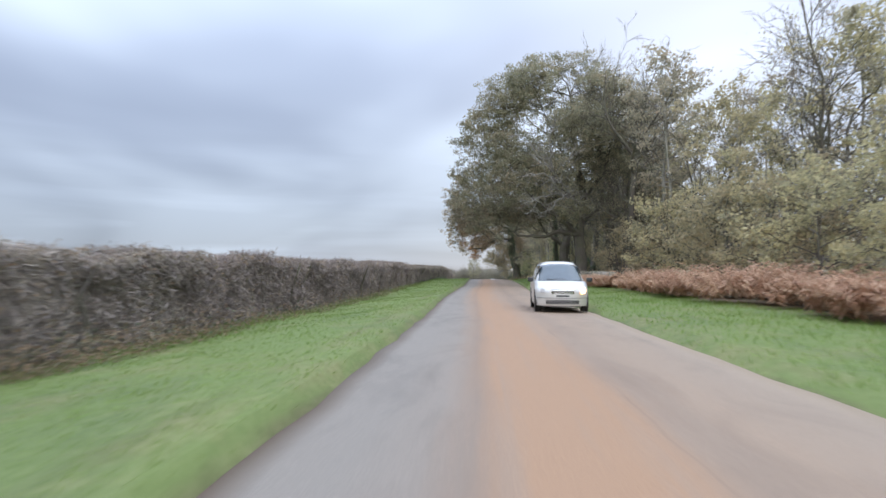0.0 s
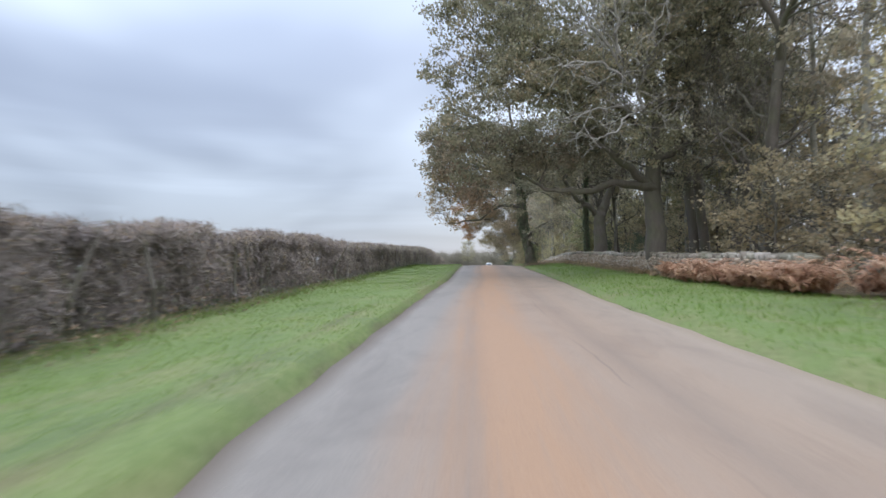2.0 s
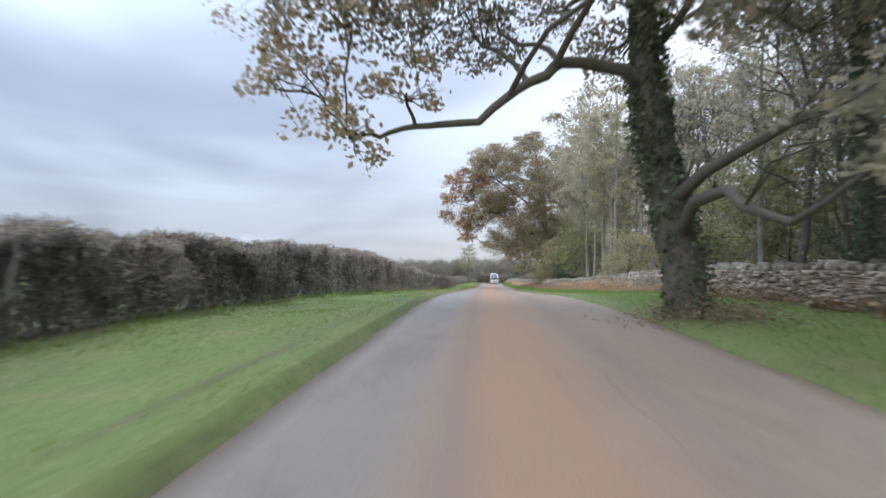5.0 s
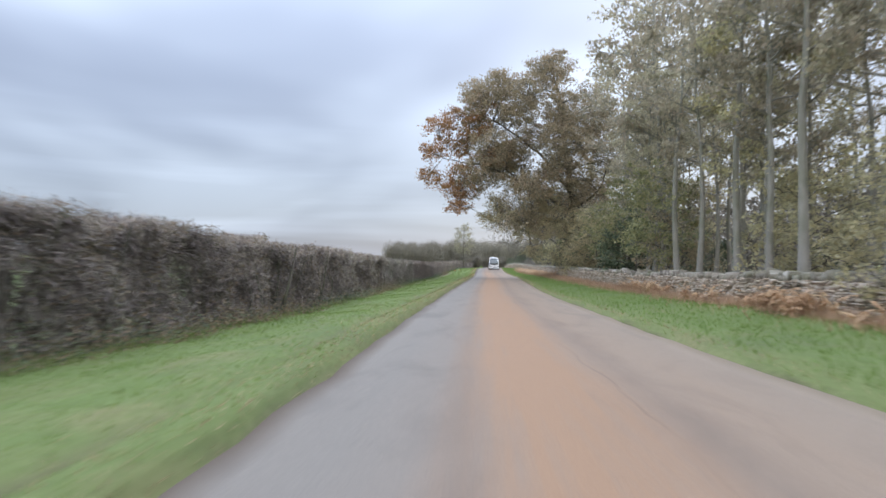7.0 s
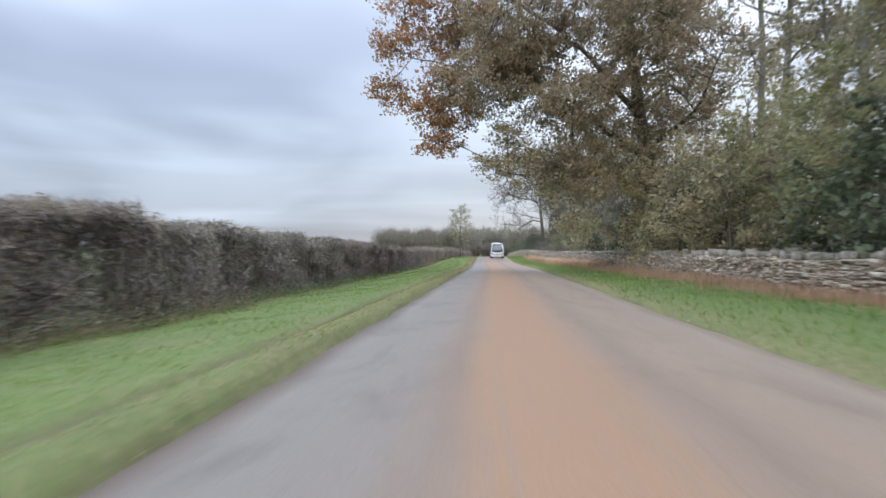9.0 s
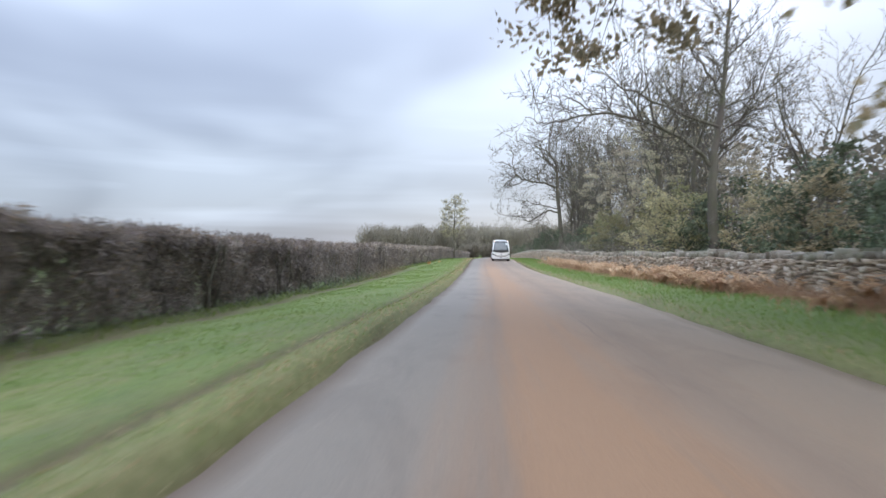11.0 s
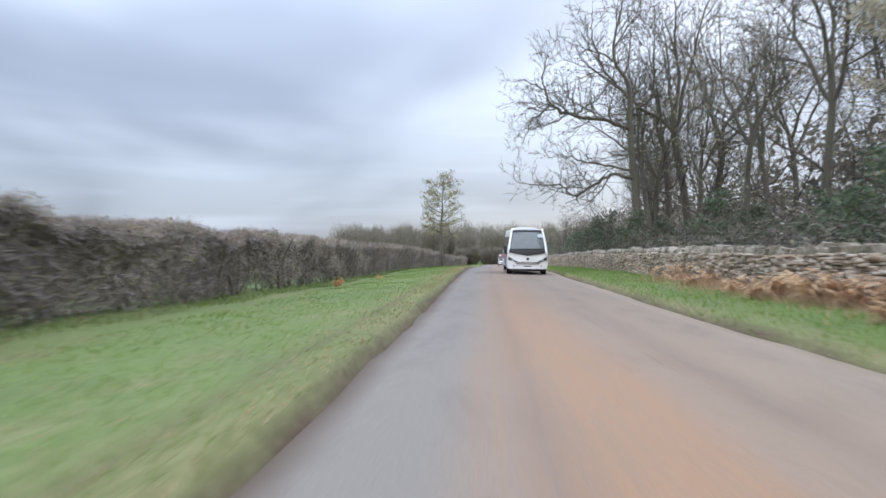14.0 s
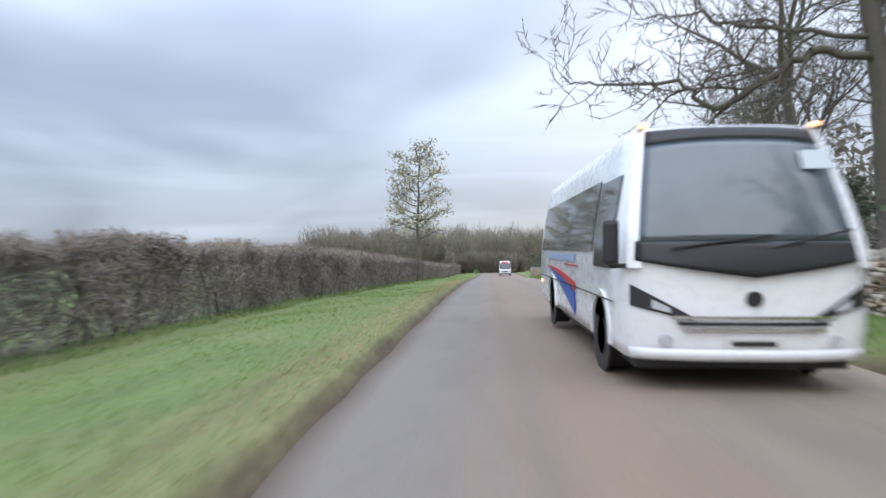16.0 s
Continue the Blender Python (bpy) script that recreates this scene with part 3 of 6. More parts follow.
def tube_line(pts, rad, sides=12):
    """One unbroken tapered tube along a line, closed at its tip."""
    pts = np.asarray(pts, float)
    way = unit(np.gradient(pts, axis=0))
    a = unit(np.cross(way[0], (0.31, 0.95, 0.02)))
    ang = np.linspace(0, 2 * np.pi, sides, endpoint=False)[:, None]
    rings = []
    for p, d, r in zip(pts, way, rad):
        a = unit(a - d * (a @ d))
        rings.append(p + (a * np.cos(ang) + np.cross(d, a) * np.sin(ang)) * r)
    v = np.concatenate(rings)
    k = np.arange(sides)
    one = np.stack([k, (k + 1) % sides, sides + (k + 1) % sides, sides + k], 1)
    return v, (one[None] + (np.arange(len(pts) - 1) * sides)[:, None, None]).reshape(-1, 4)


def ribbons(segs):
    """Thin flat twigs: one slim triangle each."""
    s = np.asarray(segs, float)
    d = unit(s[:, 3:6] - s[:, :3])
    side = unit(np.cross(d, np.sin(s[:, :3] * 37.0 + 1.0))) * s[:, 6:7] * 1.25
    v = np.stack([s[:, :3] - side, s[:, :3] + side, s[:, 3:6]], 1)
    return v.reshape(-1, 3), np.arange(3 * len(s)).reshape(-1, 3)


def joined(pieces):
    vs, fs, at = [], [], 0
    for v, f in pieces:
        vs.append(v)
        fs.append(f + at)
        at += len(v)
    return np.concatenate(vs), np.concatenate(fs)


def limb(p0, p1, r0, r1, steps, gen, arch=0.15, gnarl=0.06):
    """Points and radii of a bough from p0 to p1, arched upwards and crooked."""
    p0, p1 = np.asarray(p0, float), np.asarray(p1, float)
    u = np.linspace(0, 1, steps + 1)[:, None]
    length = np.linalg.norm(p1 - p0)
    pts = p0 + (p1 - p0) * u + np.array([0, 0, 1.0]) * (4 * u * (1 - u)) * arch * length
    for f in (0.8, 1.7, 3.1):
        way = gen.normal(size=3)
        pts = pts + way * np.sin(2 * np.pi * (f * u + gen.uniform())) * u ** 0.8 * gnarl * length * 0.75 / f
    pts[0] = p0
    return pts, r0 + (r1 - r0) * u[:, 0] ** 0.8


def to_segs(pts, rad):
    return [np.r_[pts[k], pts[k + 1], rad[k], rad[k + 1]] for k in range(len(pts) - 1)]


def tree_frame(gen, tall, trunk_r, crown_c, crown_r, limbs, subs, twigs, first=0.25, lean=(0, 0), fine=0, gnarl=0.05, arch=0.12, boughs=(), trunk_top=0.9, bough_r=0.016):
    """Trunk, boughs, branches and twigs that fill an ellipsoid crown. Returns thick and thin segments and the twigs' lines."""
    crown_c, crown_r = np.array(crown_c, float), np.array(crown_r, float)
    thick, thin, hair, lines = [], [], [], []
    top = np.array([lean[0], lean[1], tall * trunk_top])
    tp, tr = limb((0, 0, -0.3), top, trunk_r, trunk_r * 0.22, 9, gen, 0, gnarl * 0.35)
    tr[0] *= 1.35
    thick += to_segs(tp, tr)
    targets = []
    for k in range(limbs):
        z = -0.75 + 1.7 * (k + gen.uniform(0, 0.8)) / limbs
        z = min(z, 0.97)
        a = k * 2.399 + gen.uniform(-0.4, 0.4)
        h = math.sqrt(max(0, 1 - z * z))
        targets.append(crown_c + crown_r * np.array([h * math.cos(a), h * math.sin(a), z]) * gen.uniform(0.80, 1.03))
    targets += [np.array(b, float) for b in boughs]
    for k, t in enumerate(targets):
        zt = np.clip(t[2] - 0.42 * np.linalg.norm(t[:2] - lean), first * tall, tall * trunk_top * 0.94)
        w = np.clip((zt + 0.3) / (top[2] + 0.3), 0.02, 0.98) * 9
        i = int(w)
        p0 = tp[i] + (tp[i + 1] - tp[i]) * (w - i)
        length = np.linalg.norm(t - p0)
        rb = min(np.interp(w, np.arange(10), tr) * 0.6, bough_r * length + 0.03)
        lp, lr = limb(p0, t, rb, 0.015, 7, gen, arch, gnarl)
        thick += to_segs(lp, lr)
        lines += [np.r_[lp[5], lp[6]], np.r_[lp[6], lp[7]]] * 3
        for s in range(subs):
            u = 0.28 + 0.72 * (s + gen.uniform(0, 1)) / subs
            w = min(u, 0.999) * 7
            i = int(w)
            q0 = lp[i] + (lp[i + 1] - lp[i]) * (w - i)
            d = unit(t - p0) + gen.normal(size=3) * 0.75 + np.array([0, 0, 0.18])
            out = unit((q0 - crown_c) / crown_r) * 0.45
            ln = length * gen.uniform(0.20, 0.42) * (1.15 - 0.5 * u)
            q1 = q0 + unit(d + out) * ln
            off = np.linalg.norm((q1 - crown_c) / crown_r)
            if off > 1.08:
                q1 = crown_c + (q1 - crown_c) * 1.08 / off
            sp, sr = limb(q0, q1, max(0.014, np.interp(w, np.arange(8), lr) * 0.55), 0.008, 4, gen, 0.08, gnarl)
            thick += to_segs(sp, sr)
            for _ in range(twigs):
                v = gen.uniform(0.25, 1) * 3.999
                j = int(v)
                e0 = sp[j] + (sp[j + 1] - sp[j]) * (v - j)
                e1 = e0 + unit(q1 - q0 + gen.normal(size=3) * ln * 0.8 + np.array([0, 0, 0.1])) * gen.uniform(0.5, 1.3) * (0.35 + 0.12 * ln)
                mid = (e0 + e1) / 2 + gen.normal(size=3) * 0.06
                thin += [np.r_[e0, mid, 0.011, 0.008], np.r_[mid, e1, 0.008, 0.004]]
                lines.append(np.r_[e0, e1])
                for _ in range(fine):
                    g0 = e0 + (e1 - e0) * gen.uniform(0.2, 1)
                    g1 = g0 + unit(unit(e1 - e0) + gen.normal(size=3) * 0.6) * gen.uniform(0.25, 0.6)
                    hair.append(np.r_[g0, g1, 0.007, 0.003])
    return thick, thin, hair, np.array(lines)


def wander(p, d, length, r0, r1, steps, gen, wiggle=0.16, lift=0.05):
    """A crooked shoot from p towards d that slowly turns upwards."""
    pts, d, step = [np.array(p, float)], unit(np.array(d, float)), length / steps
    for _ in range(steps):
        d = unit(d + gen.normal(size=3) * wiggle + np.array([0, 0, lift]))
        pts.append(pts[-1] + d * step)
    return np.array(pts), r0 + (r1 - r0) * np.linspace(0, 1, steps + 1)


def rounded_line(points, gen, steps=4, wiggle=0.06):
    """A crooked bough through a few given points."""
    p = np.array(points, float)
    q = np.concatenate([[2 * p[0] - p[1]], p, [2 * p[-1] - p[-2]]])
    out = []
    for k in range(1, len(q) - 2):
        for t in np.linspace(0, 1, steps, endpoint=False):
            out.append(0.5 * (2 * q[k] + (q[k + 1] - q[k - 1]) * t + (2 * q[k - 1] - 5 * q[k] + 4 * q[k + 1] - q[k + 2]) * t ** 2 + (3 * q[k] - q[k - 1] - 3 * q[k + 1] + q[k + 2]) * t ** 3))
    out.append(p[-1])
    out = np.array(out)
    out[1:] += gen.normal(size=(len(out) - 1, 3)) * wiggle
    return out


def sprout(store, pts, rad, gen, level, dens, wiggle, lift, start=0.22, reach=0.36):
    """Side shoots along a bough, and theirs in turn."""
    thick, thin, hair, lines = store
    seg = np.linalg.norm(np.diff(pts, axis=0), axis=1)
    run = np.r_[0, np.cumsum(seg)]
    length = run[-1]
    n = max(3, int(length * dens[level] * (1 - start)))
    for k in range(n):
        u = start + (1 - start) * (k + gen.uniform(0.1, 1.0)) / n
        s = min(u, 0.995) * length
        i = min(int(np.searchsorted(run, s)) - 1, len(seg) - 1)
        i = max(i, 0)
        w = (s - run[i]) / max(seg[i], 1e-6)
        q = pts[i] + (pts[i + 1] - pts[i]) * w
        tangent = unit(pts[i + 1] - pts[i])
        side = gen.normal(size=3)
        side = unit(side - tangent * (side @ tangent))
        d = tangent * gen.uniform(0.45, 1.0) + side * gen.uniform(0.6, 1.0) + np.array([0, 0, 0.12])
        if level == 2:
            hair.append(np.r_[q, q + unit(d) * gen.uniform(0.25, 0.65), 0.008, 0.003])
            continue
        ln = min(4.2, length * reach * (1.25 - 0.75 * u) * gen.uniform(0.6, 1.35) + (0.45 if level else 0.3))
        r = max(0.008, min(np.interp(s, run, rad) * 0.55, 0.014 * ln + 0.004))
        sp, sr = wander(q, d, ln, r, 0.005, 6 if level == 0 else 3, gen, wiggle, lift)
        (thick if level == 0 else thin).extend(to_segs(sp, sr))
        lines.append(np.r_[sp[-2], sp[-1]])
        sprout(store, sp, sr, gen, level + 1, dens, wiggle, lift, 0.15, 0.42)


def forked_frame(gen, tall, trunk_r, fork=0.42, leaders=3, low=4, angle=0.36, wiggle=0.13, lift=0.06, dens=(1.1, 2.6, 5.0), boughs=None, trunk=None):
    """Frame of a tree whose trunk forks into crooked leaders, or that follows a given trunk and boughs."""
    store = ([], [], [], [])
    if trunk is not None:
        tp = rounded_line(trunk, gen, 6, 0.02)
        tr = trunk_r * (1 - 0.88 * np.linspace(0, 1, len(tp)) ** 1.2)
    else:
        tp, tr = wander((0, 0, -0.3), (gen.normal() * 0.05, gen.normal() * 0.05, 1), tall * fork + 0.3, trunk_r, trunk_r * 0.72, 9, gen, 0.05, 0.08)
    tr[0] *= 1.4
    store[0].extend(to_segs(tp, tr))
    if trunk is not None:
        sprout(store, tp, tr, gen, 0, dens, wiggle, lift, 0.35, 0.22)
        for line, r in boughs:
            bp = rounded_line(line, gen, 6, 0.07)
            br = r + (0.012 - r) * np.linspace(0, 1, len(bp)) ** 1.15
            store[0].extend(to_segs(bp, br))
            sprout(store, bp, br, gen, 0, dens, wiggle, lift, 0.12, 0.30)
        return store
    turn = gen.uniform(0, 6.28)
    for k in range(leaders):
        a = turn + k * 6.28 / leaders + gen.uniform(-0.5, 0.5)
        an = angle * gen.uniform(0.5, 1.35)
        lp, lr = wander(tp[-1 - (k % 2)], (math.cos(a) * an, math.sin(a) * an, 1), tall * (1 - fork) * gen.uniform(0.75, 1.1), trunk_r * 0.55, 0.014, 10, gen, wiggle, lift)
        store[0].extend(to_segs(lp, lr))
        sprout(store, lp, lr, gen, 0, dens, wiggle, lift, 0.12, 0.34)
    for k in range(low):
        a = turn + 1 + k * 2.4
        i = 4 + k % 5
        lp, lr = wander(tp[i], (math.cos(a), math.sin(a), gen.uniform(0.3, 0.9)), tall * gen.uniform(0.18, 0.32), trunk_r * 0.32, 0.012, 8, gen, wiggle * 1.2, lift)
        store[0].extend(to_segs(lp, lr))
        sprout(store, lp, lr, gen, 0, dens, wiggle, lift, 0.15, 0.36)
    return store


def on_lines(lines, n, gen, spread):
    k = gen.integers(0, len(lines), n)
    u = gen.uniform(0, 1.15, (n, 1))
    return lines[k, :3] + (lines[k, 3:] - lines[k, :3]) * u + np.clip(gen.normal(size=(n, 3)), -1.4, 1.4) * spread


def tufts(centres, per, size, gen):
    """Leaves in bunches of unequal size round the twigs' ends."""
    n = np.maximum(3, (per * gen.lognormal(-0.1, 0.45, len(centres))).astype(int))
    k = np.repeat(np.arange(len(centres)), n)
    grow = gen.uniform(0.7, 1.35, (len(centres), 1))[k]
    return centres[k] + np.clip(gen.normal(size=(len(k), 3)), -1.7, 1.7) * np.array([1, 1, 0.6]) * size * grow


def ring_of_lobes(centre, radii, count, lobe, gen, low=-0.7, inside=0.0):
    """Leafy lobes spread over an egg-shaped crown: rows of centre and size."""
    rows = []
    for k in range(count):
        z = low + (0.98 - low) * (k + gen.uniform(0.2, 0.8)) / count
        a = k * 2.399 + gen.uniform(-0.35, 0.35)
        h = math.sqrt(max(0.0, 1 - z * z))
        f = gen.uniform(0.70, 0.90) if gen.uniform() > inside else gen.uniform(0.3, 0.6)
        rows.append((*(np.array(centre) + np.array(radii) * np.array([h * math.cos(a), h * math.sin(a), z]) * f), lobe * gen.uniform(0.75, 1.3)))
    return rows


def lobe_tree(name, gen, label, bark_mat, trunk, trunk_r, boughs, crowns, leaf_size=0.2, per=24, tuft=0.25, ivy=0):
    """A spreading tree: a trunk and boughs along given lines, and leafy lobes borne on limbs of their own.
    crowns: rows of a leaf material, bunches for each square metre of a lobe, and the lobes."""
    top = tagged(empty(name), label, "tree")
    tp = rounded_line(trunk, gen, 6, 0.03)
    tr = trunk_r * (1 - 0.8 * np.linspace(0, 1, len(tp)) ** 1.2)
    tr[0] *= 1.35
    trunk_segs = to_segs(tp, tr)
    wood, thin, nodes, rads = [tube_line(tp, tr, 16)], [], [tp[4:]], [tr[4:]]
    for line, r in boughs:
        bp = rounded_line(line, gen, 6, 0.06)
        br = r + (0.03 - r) * np.linspace(0, 1, len(bp)) ** 0.8
        wood.append(tube_line(bp, br, 12))
        nodes.append(bp[2:])
        rads.append(br[2:])
    nodes, rads = np.concatenate(nodes), np.concatenate(rads)
    part("trunk", np_mesh("trunk", *joined(wood), bark_mat, True), parent=top)
    limbs = []
    for mat, dense, lobes in crowns:
        leaves = []
        for x, y, z, r in lobes:
            c = np.array([x, y, z])
            away = np.linalg.norm(nodes - c, axis=1) + 0.7 * np.maximum(0, nodes[:, 2] - z + 0.5)
            k = int(np.argmin(away))
            length = np.linalg.norm(c - nodes[k])
            lp, lr = limb(nodes[k], c, min(rads[k] * 0.7, 0.016 * length + 0.045), 0.03, 6, gen, 0.08, 0.09)
            limbs.append(tube_line(lp, lr, 7))
            n = max(8, int(dense * 4 * math.pi * r * r))
            shoots = []
            for _ in range(max(6, n // 8)):
                d = unit(gen.normal(size=3) + np.array([0, 0, 0.35]))
                sp, sr = limb(lp[gen.integers(3, 7)], c + d * r * np.array([1, 1, 0.8]) * gen.uniform(0.6, 0.95), 0.028, 0.010, 3, gen, 0.06, 0.10)
                thin += to_segs(sp, sr)
                shoots.append(sp)
            shoots = np.array(shoots)
            d = unit(gen.normal(size=(n, 3)) + np.array([0, 0, 0.25]))
            ends = c + d * r * np.array([1, 1, 0.8]) * gen.uniform(0.25, 1.12, (n, 1)) ** 0.6
            near = np.linalg.norm(shoots[None, :, 2] - ends[:, None], axis=2).argmin(1)
            roots = shoots[near, gen.integers(1, 4, n)]
            thin += list(np.c_[roots, ends, np.full(n, 0.012), np.full(n, 0.004)])
            leaves.append(tufts(ends, per, tuft, gen))
        part("crown", np_mesh("crown", *leaf_quads(np.concatenate(leaves), leaf_size, gen, up=0.7), mat), parent=top)
    tagged(part("limbwork", np_mesh("limbwork", *joined(limbs), bark_mat, True), parent=top), kind="stuff")
    tagged(part("twiggery", np_mesh("twiggery", *tubes(thin, 3), bark_mat), parent=top), kind="stuff")
    if ivy:
        tk = np.array(trunk_segs)
        k = gen.integers(0, len(tk) * 2 // 3, ivy)
        c = tk[k, :3] + (tk[k, 3:6] - tk[k, :3]) * gen.uniform(0, 1, (ivy, 1))
        a = gen.uniform(0, 2 * np.pi, ivy)
        r = tk[k, 6] + np.abs(gen.normal(size=ivy)) * 0.07 * (1 + np.sin(c[:, 2] * 1.3 + a))
        c[:, 0] += np.cos(a) * r
        c[:, 1] += np.sin(a) * r
        part("ivy", np_mesh("ivy", *leaf_quads(c, 0.12, gen, 0.85, up=0.3), M_EVERGREEN), parent=top, label="dark green ivy climbing the trunk")
    return top


def build_tree(name, gen, leaf_n, leaf_size, leaf_mat, bark_mat, label, category="tree", spread=0.22, tuft=0.24, per=22, thin_r=1.0, forked=False, **kw):
    """A tree with its trunk, twigs and crown as parts, standing at the origin."""
    if forked:
        thick, thin, hair, lines = forked_frame(gen, **kw)
        lines = np.array(lines)
    else:
        thick, thin, hair, lines = tree_frame(gen, **kw)
    top = empty(name)
    tagged(top, label, category)
    part("trunk", np_mesh("trunk", *joined([tubes(thick[:9], 12), tubes(thick[9:], 5)]), bark_mat, True), parent=top)
    thin = np.array(thin)
    thin[:, 6:] *= thin_r
    tagged(part("twiggery", np_mesh("twiggery", *tubes(thin, 3), bark_mat), parent=top), kind="stuff")
    if hair:
        hair = np.array(hair)
        hair[:, 6:] *= thin_r
        tagged(part("spray", np_mesh("spray", *ribbons(hair), bark_mat), parent=top), kind="stuff")
    if leaf_n:
        pts = tufts(on_lines(lines, max(1, leaf_n // per), gen, spread), per, tuft, gen)
        part("crown", np_mesh("crown", *leaf_quads(pts, leaf_size, gen, up=0.7), leaf_mat), parent=top)
    return top


def stand(ob, x, y, turn=0.0, size=1.0, sink=0.05):
    ob.matrix_world = pose(x, y, float(height(x, y)) - sink, 0, 0, turn) @ Matrix.Diagonal((size, size, size, 1))
    return ob


def stand_copy(ob, x, y, turn=0.0, size=1.0, sink=0.05):
    made = copy_thing(ob, pose(x, y, float(height(x, y)) - sink, 0, 0, turn))
    made.scale = (size, size, size)
    return made


# ---- big roadside oaks ----
g11 = np.random.default_rng(11)
oak = lobe_tree("oak_tree", g11, "huge spreading oak with dull green autumn leaves over the lane", M_BARK_OAK,
    ((0, 0, -0.4), (-0.1, 0, 2.5), (-0.2, 0.2, 5.2), (0.2, 0.2, 9), (-0.6, 0.3, 14), (-1, 0, 19)), 0.62,
    ((((-0.2, 0, 4.9), (-2.3, -0.6, 5.1), (-4.5, -0.8, 4.6), (-6.4, -0.6, 4.9), (-8.2, -0.4, 5.8), (-10.4, 0.2, 6)), 0.27), (((-0.2, 0, 5.0), (-2.9, -1.4, 6.7), (-4.4, -2, 7.8), (-7, -2.5, 10)), 0.25),
     (((0.1, 0.2, 7.6), (-2.6, 1.5, 10.5), (-6, 2, 12.5)), 0.22), (((0, 0.2, 8.4), (1.6, -2.5, 10.4), (2, -4.4, 13)), 0.2), (((-0.3, 0.2, 10), (-2.5, -1.5, 14), (-4, -2, 17)), 0.18), (((0.1, 0, 6.6), (2.6, 0.6, 7.8), (4.6, 1.5, 8.4)), 0.22)),
    ((M_OAK, 1.2, ring_of_lobes((-2.0, -0.8, 12.4), (9.4, 6.8, 12.4), 62, 2.1, g11, -0.66, 0.25)), (M_OAK, 1.4, ((-12.3, -0.3, 6, 1.4), (-12.3, 1, 8, 1.5), (-10.4, 0.2, 7.2, 1.6), (-8.4, -0.6, 6.9, 1.6), (-6.2, -0.6, 6.7, 1.6), (-4.2, 0.4, 7.2, 1.6))), (M_OAK, 1.5, ((-11.3, -5, 10.4, 1.8), (-11.2, -5, 12.9, 1.8), (-10.2, -4.6, 15.2, 1.8), (-11.2, -4.6, 8, 1.7), (-8.6, -6, 9.4, 1.9), (-8.2, -6, 12.6, 2), (-8.8, -4, 17, 1.8), (-10.2, -3, 5.6, 1.4))), (M_OAK_BROWN, 1.4, ((-11.4, -0.5, 5.4, 1.3), (-10.2, -1.6, 4.2, 1.1), (-11.6, 0.8, 7.4, 1.2)))), 0.17, 30)
stand(oak, 9.7, 64.4)
g12 = np.random.default_rng(12)
ivy_oak = lobe_tree("oak_tree", g12, "tall roadside oak with an ivy-clad trunk and browning leaves", M_BARK_OAK,
    ((0.1, 0, -0.4), (-0.4, 0, 2.6), (-0.7, 0, 4.1), (-0.95, 0, 5.6), (-1.05, 0, 7.7), (-1.3, 0, 9.6), (-1.6, 0, 11.6), (-2, 0, 15)), 0.46,
    ((((-0.9, 0, 5.3), (-2.8, -0.8, 5.5), (-4.4, -1, 4.5), (-6.4, -1, 4.0), (-7.4, -1.2, 3.9)), 0.17), (((-1.0, 0, 7.4), (-3, -1, 8), (-5.5, -1.2, 8.2), (-8.6, -1, 7.6)), 0.15), (((-1.2, 0, 9), (-0.4, -0.5, 11.4), (1.2, -1, 15.6)), 0.17),
     (((-1.3, 0, 9.6), (-3.5, 0.8, 11.5), (-6.5, 1, 12.4)), 0.14), (((-0.9, 0, 5.9), (0.6, -0.8, 8), (2.2, -1.4, 9.4)), 0.11)),
    ((M_OAK, 1.35, ((0.0, -7.4, 2.5, 1.1), (-2.2, -7, 4.8, 1.2), (1.6, -6.8, 3.3, 1.2), (-1, -6, 6.2, 1.3), (1.2, -3.4, 7.4, 1.3), (2.4, -1.6, 6.2, 1.2))), (M_OAK, 1.35, ring_of_lobes((-3.2, -0.2, 10.0), (6.2, 5.6, 7.2), 40, 1.6, g12, -0.74, 0.3)),
     (M_OAK_BROWN, 1.35, ((-8.6, -1.4, 4.9, 1.1), (-9.1, -1.4, 6.6, 1.25), (-9.3, -0.4, 8.6, 1.35), (-8.2, 0.6, 10.4, 1.4), (-7.4, -1.5, 3.7, 0.9), (-7.9, -2, 7.6, 1.2), (-6.4, 1, 12.6, 1.5), (-6.2, -1.6, 4.6, 0.9), (-9.2, 0, 11.4, 1.4), (-8.4, -1.6, 9.6, 1.3), (-7.2, -2.6, 6.2, 1.2), (-7.6, 0.4, 13.2, 1.4)))), 0.17, 20, 0.22, ivy=5200)
stand(ivy_oak, 4.35, 86.5)
g13 = np.random.default_rng(13)
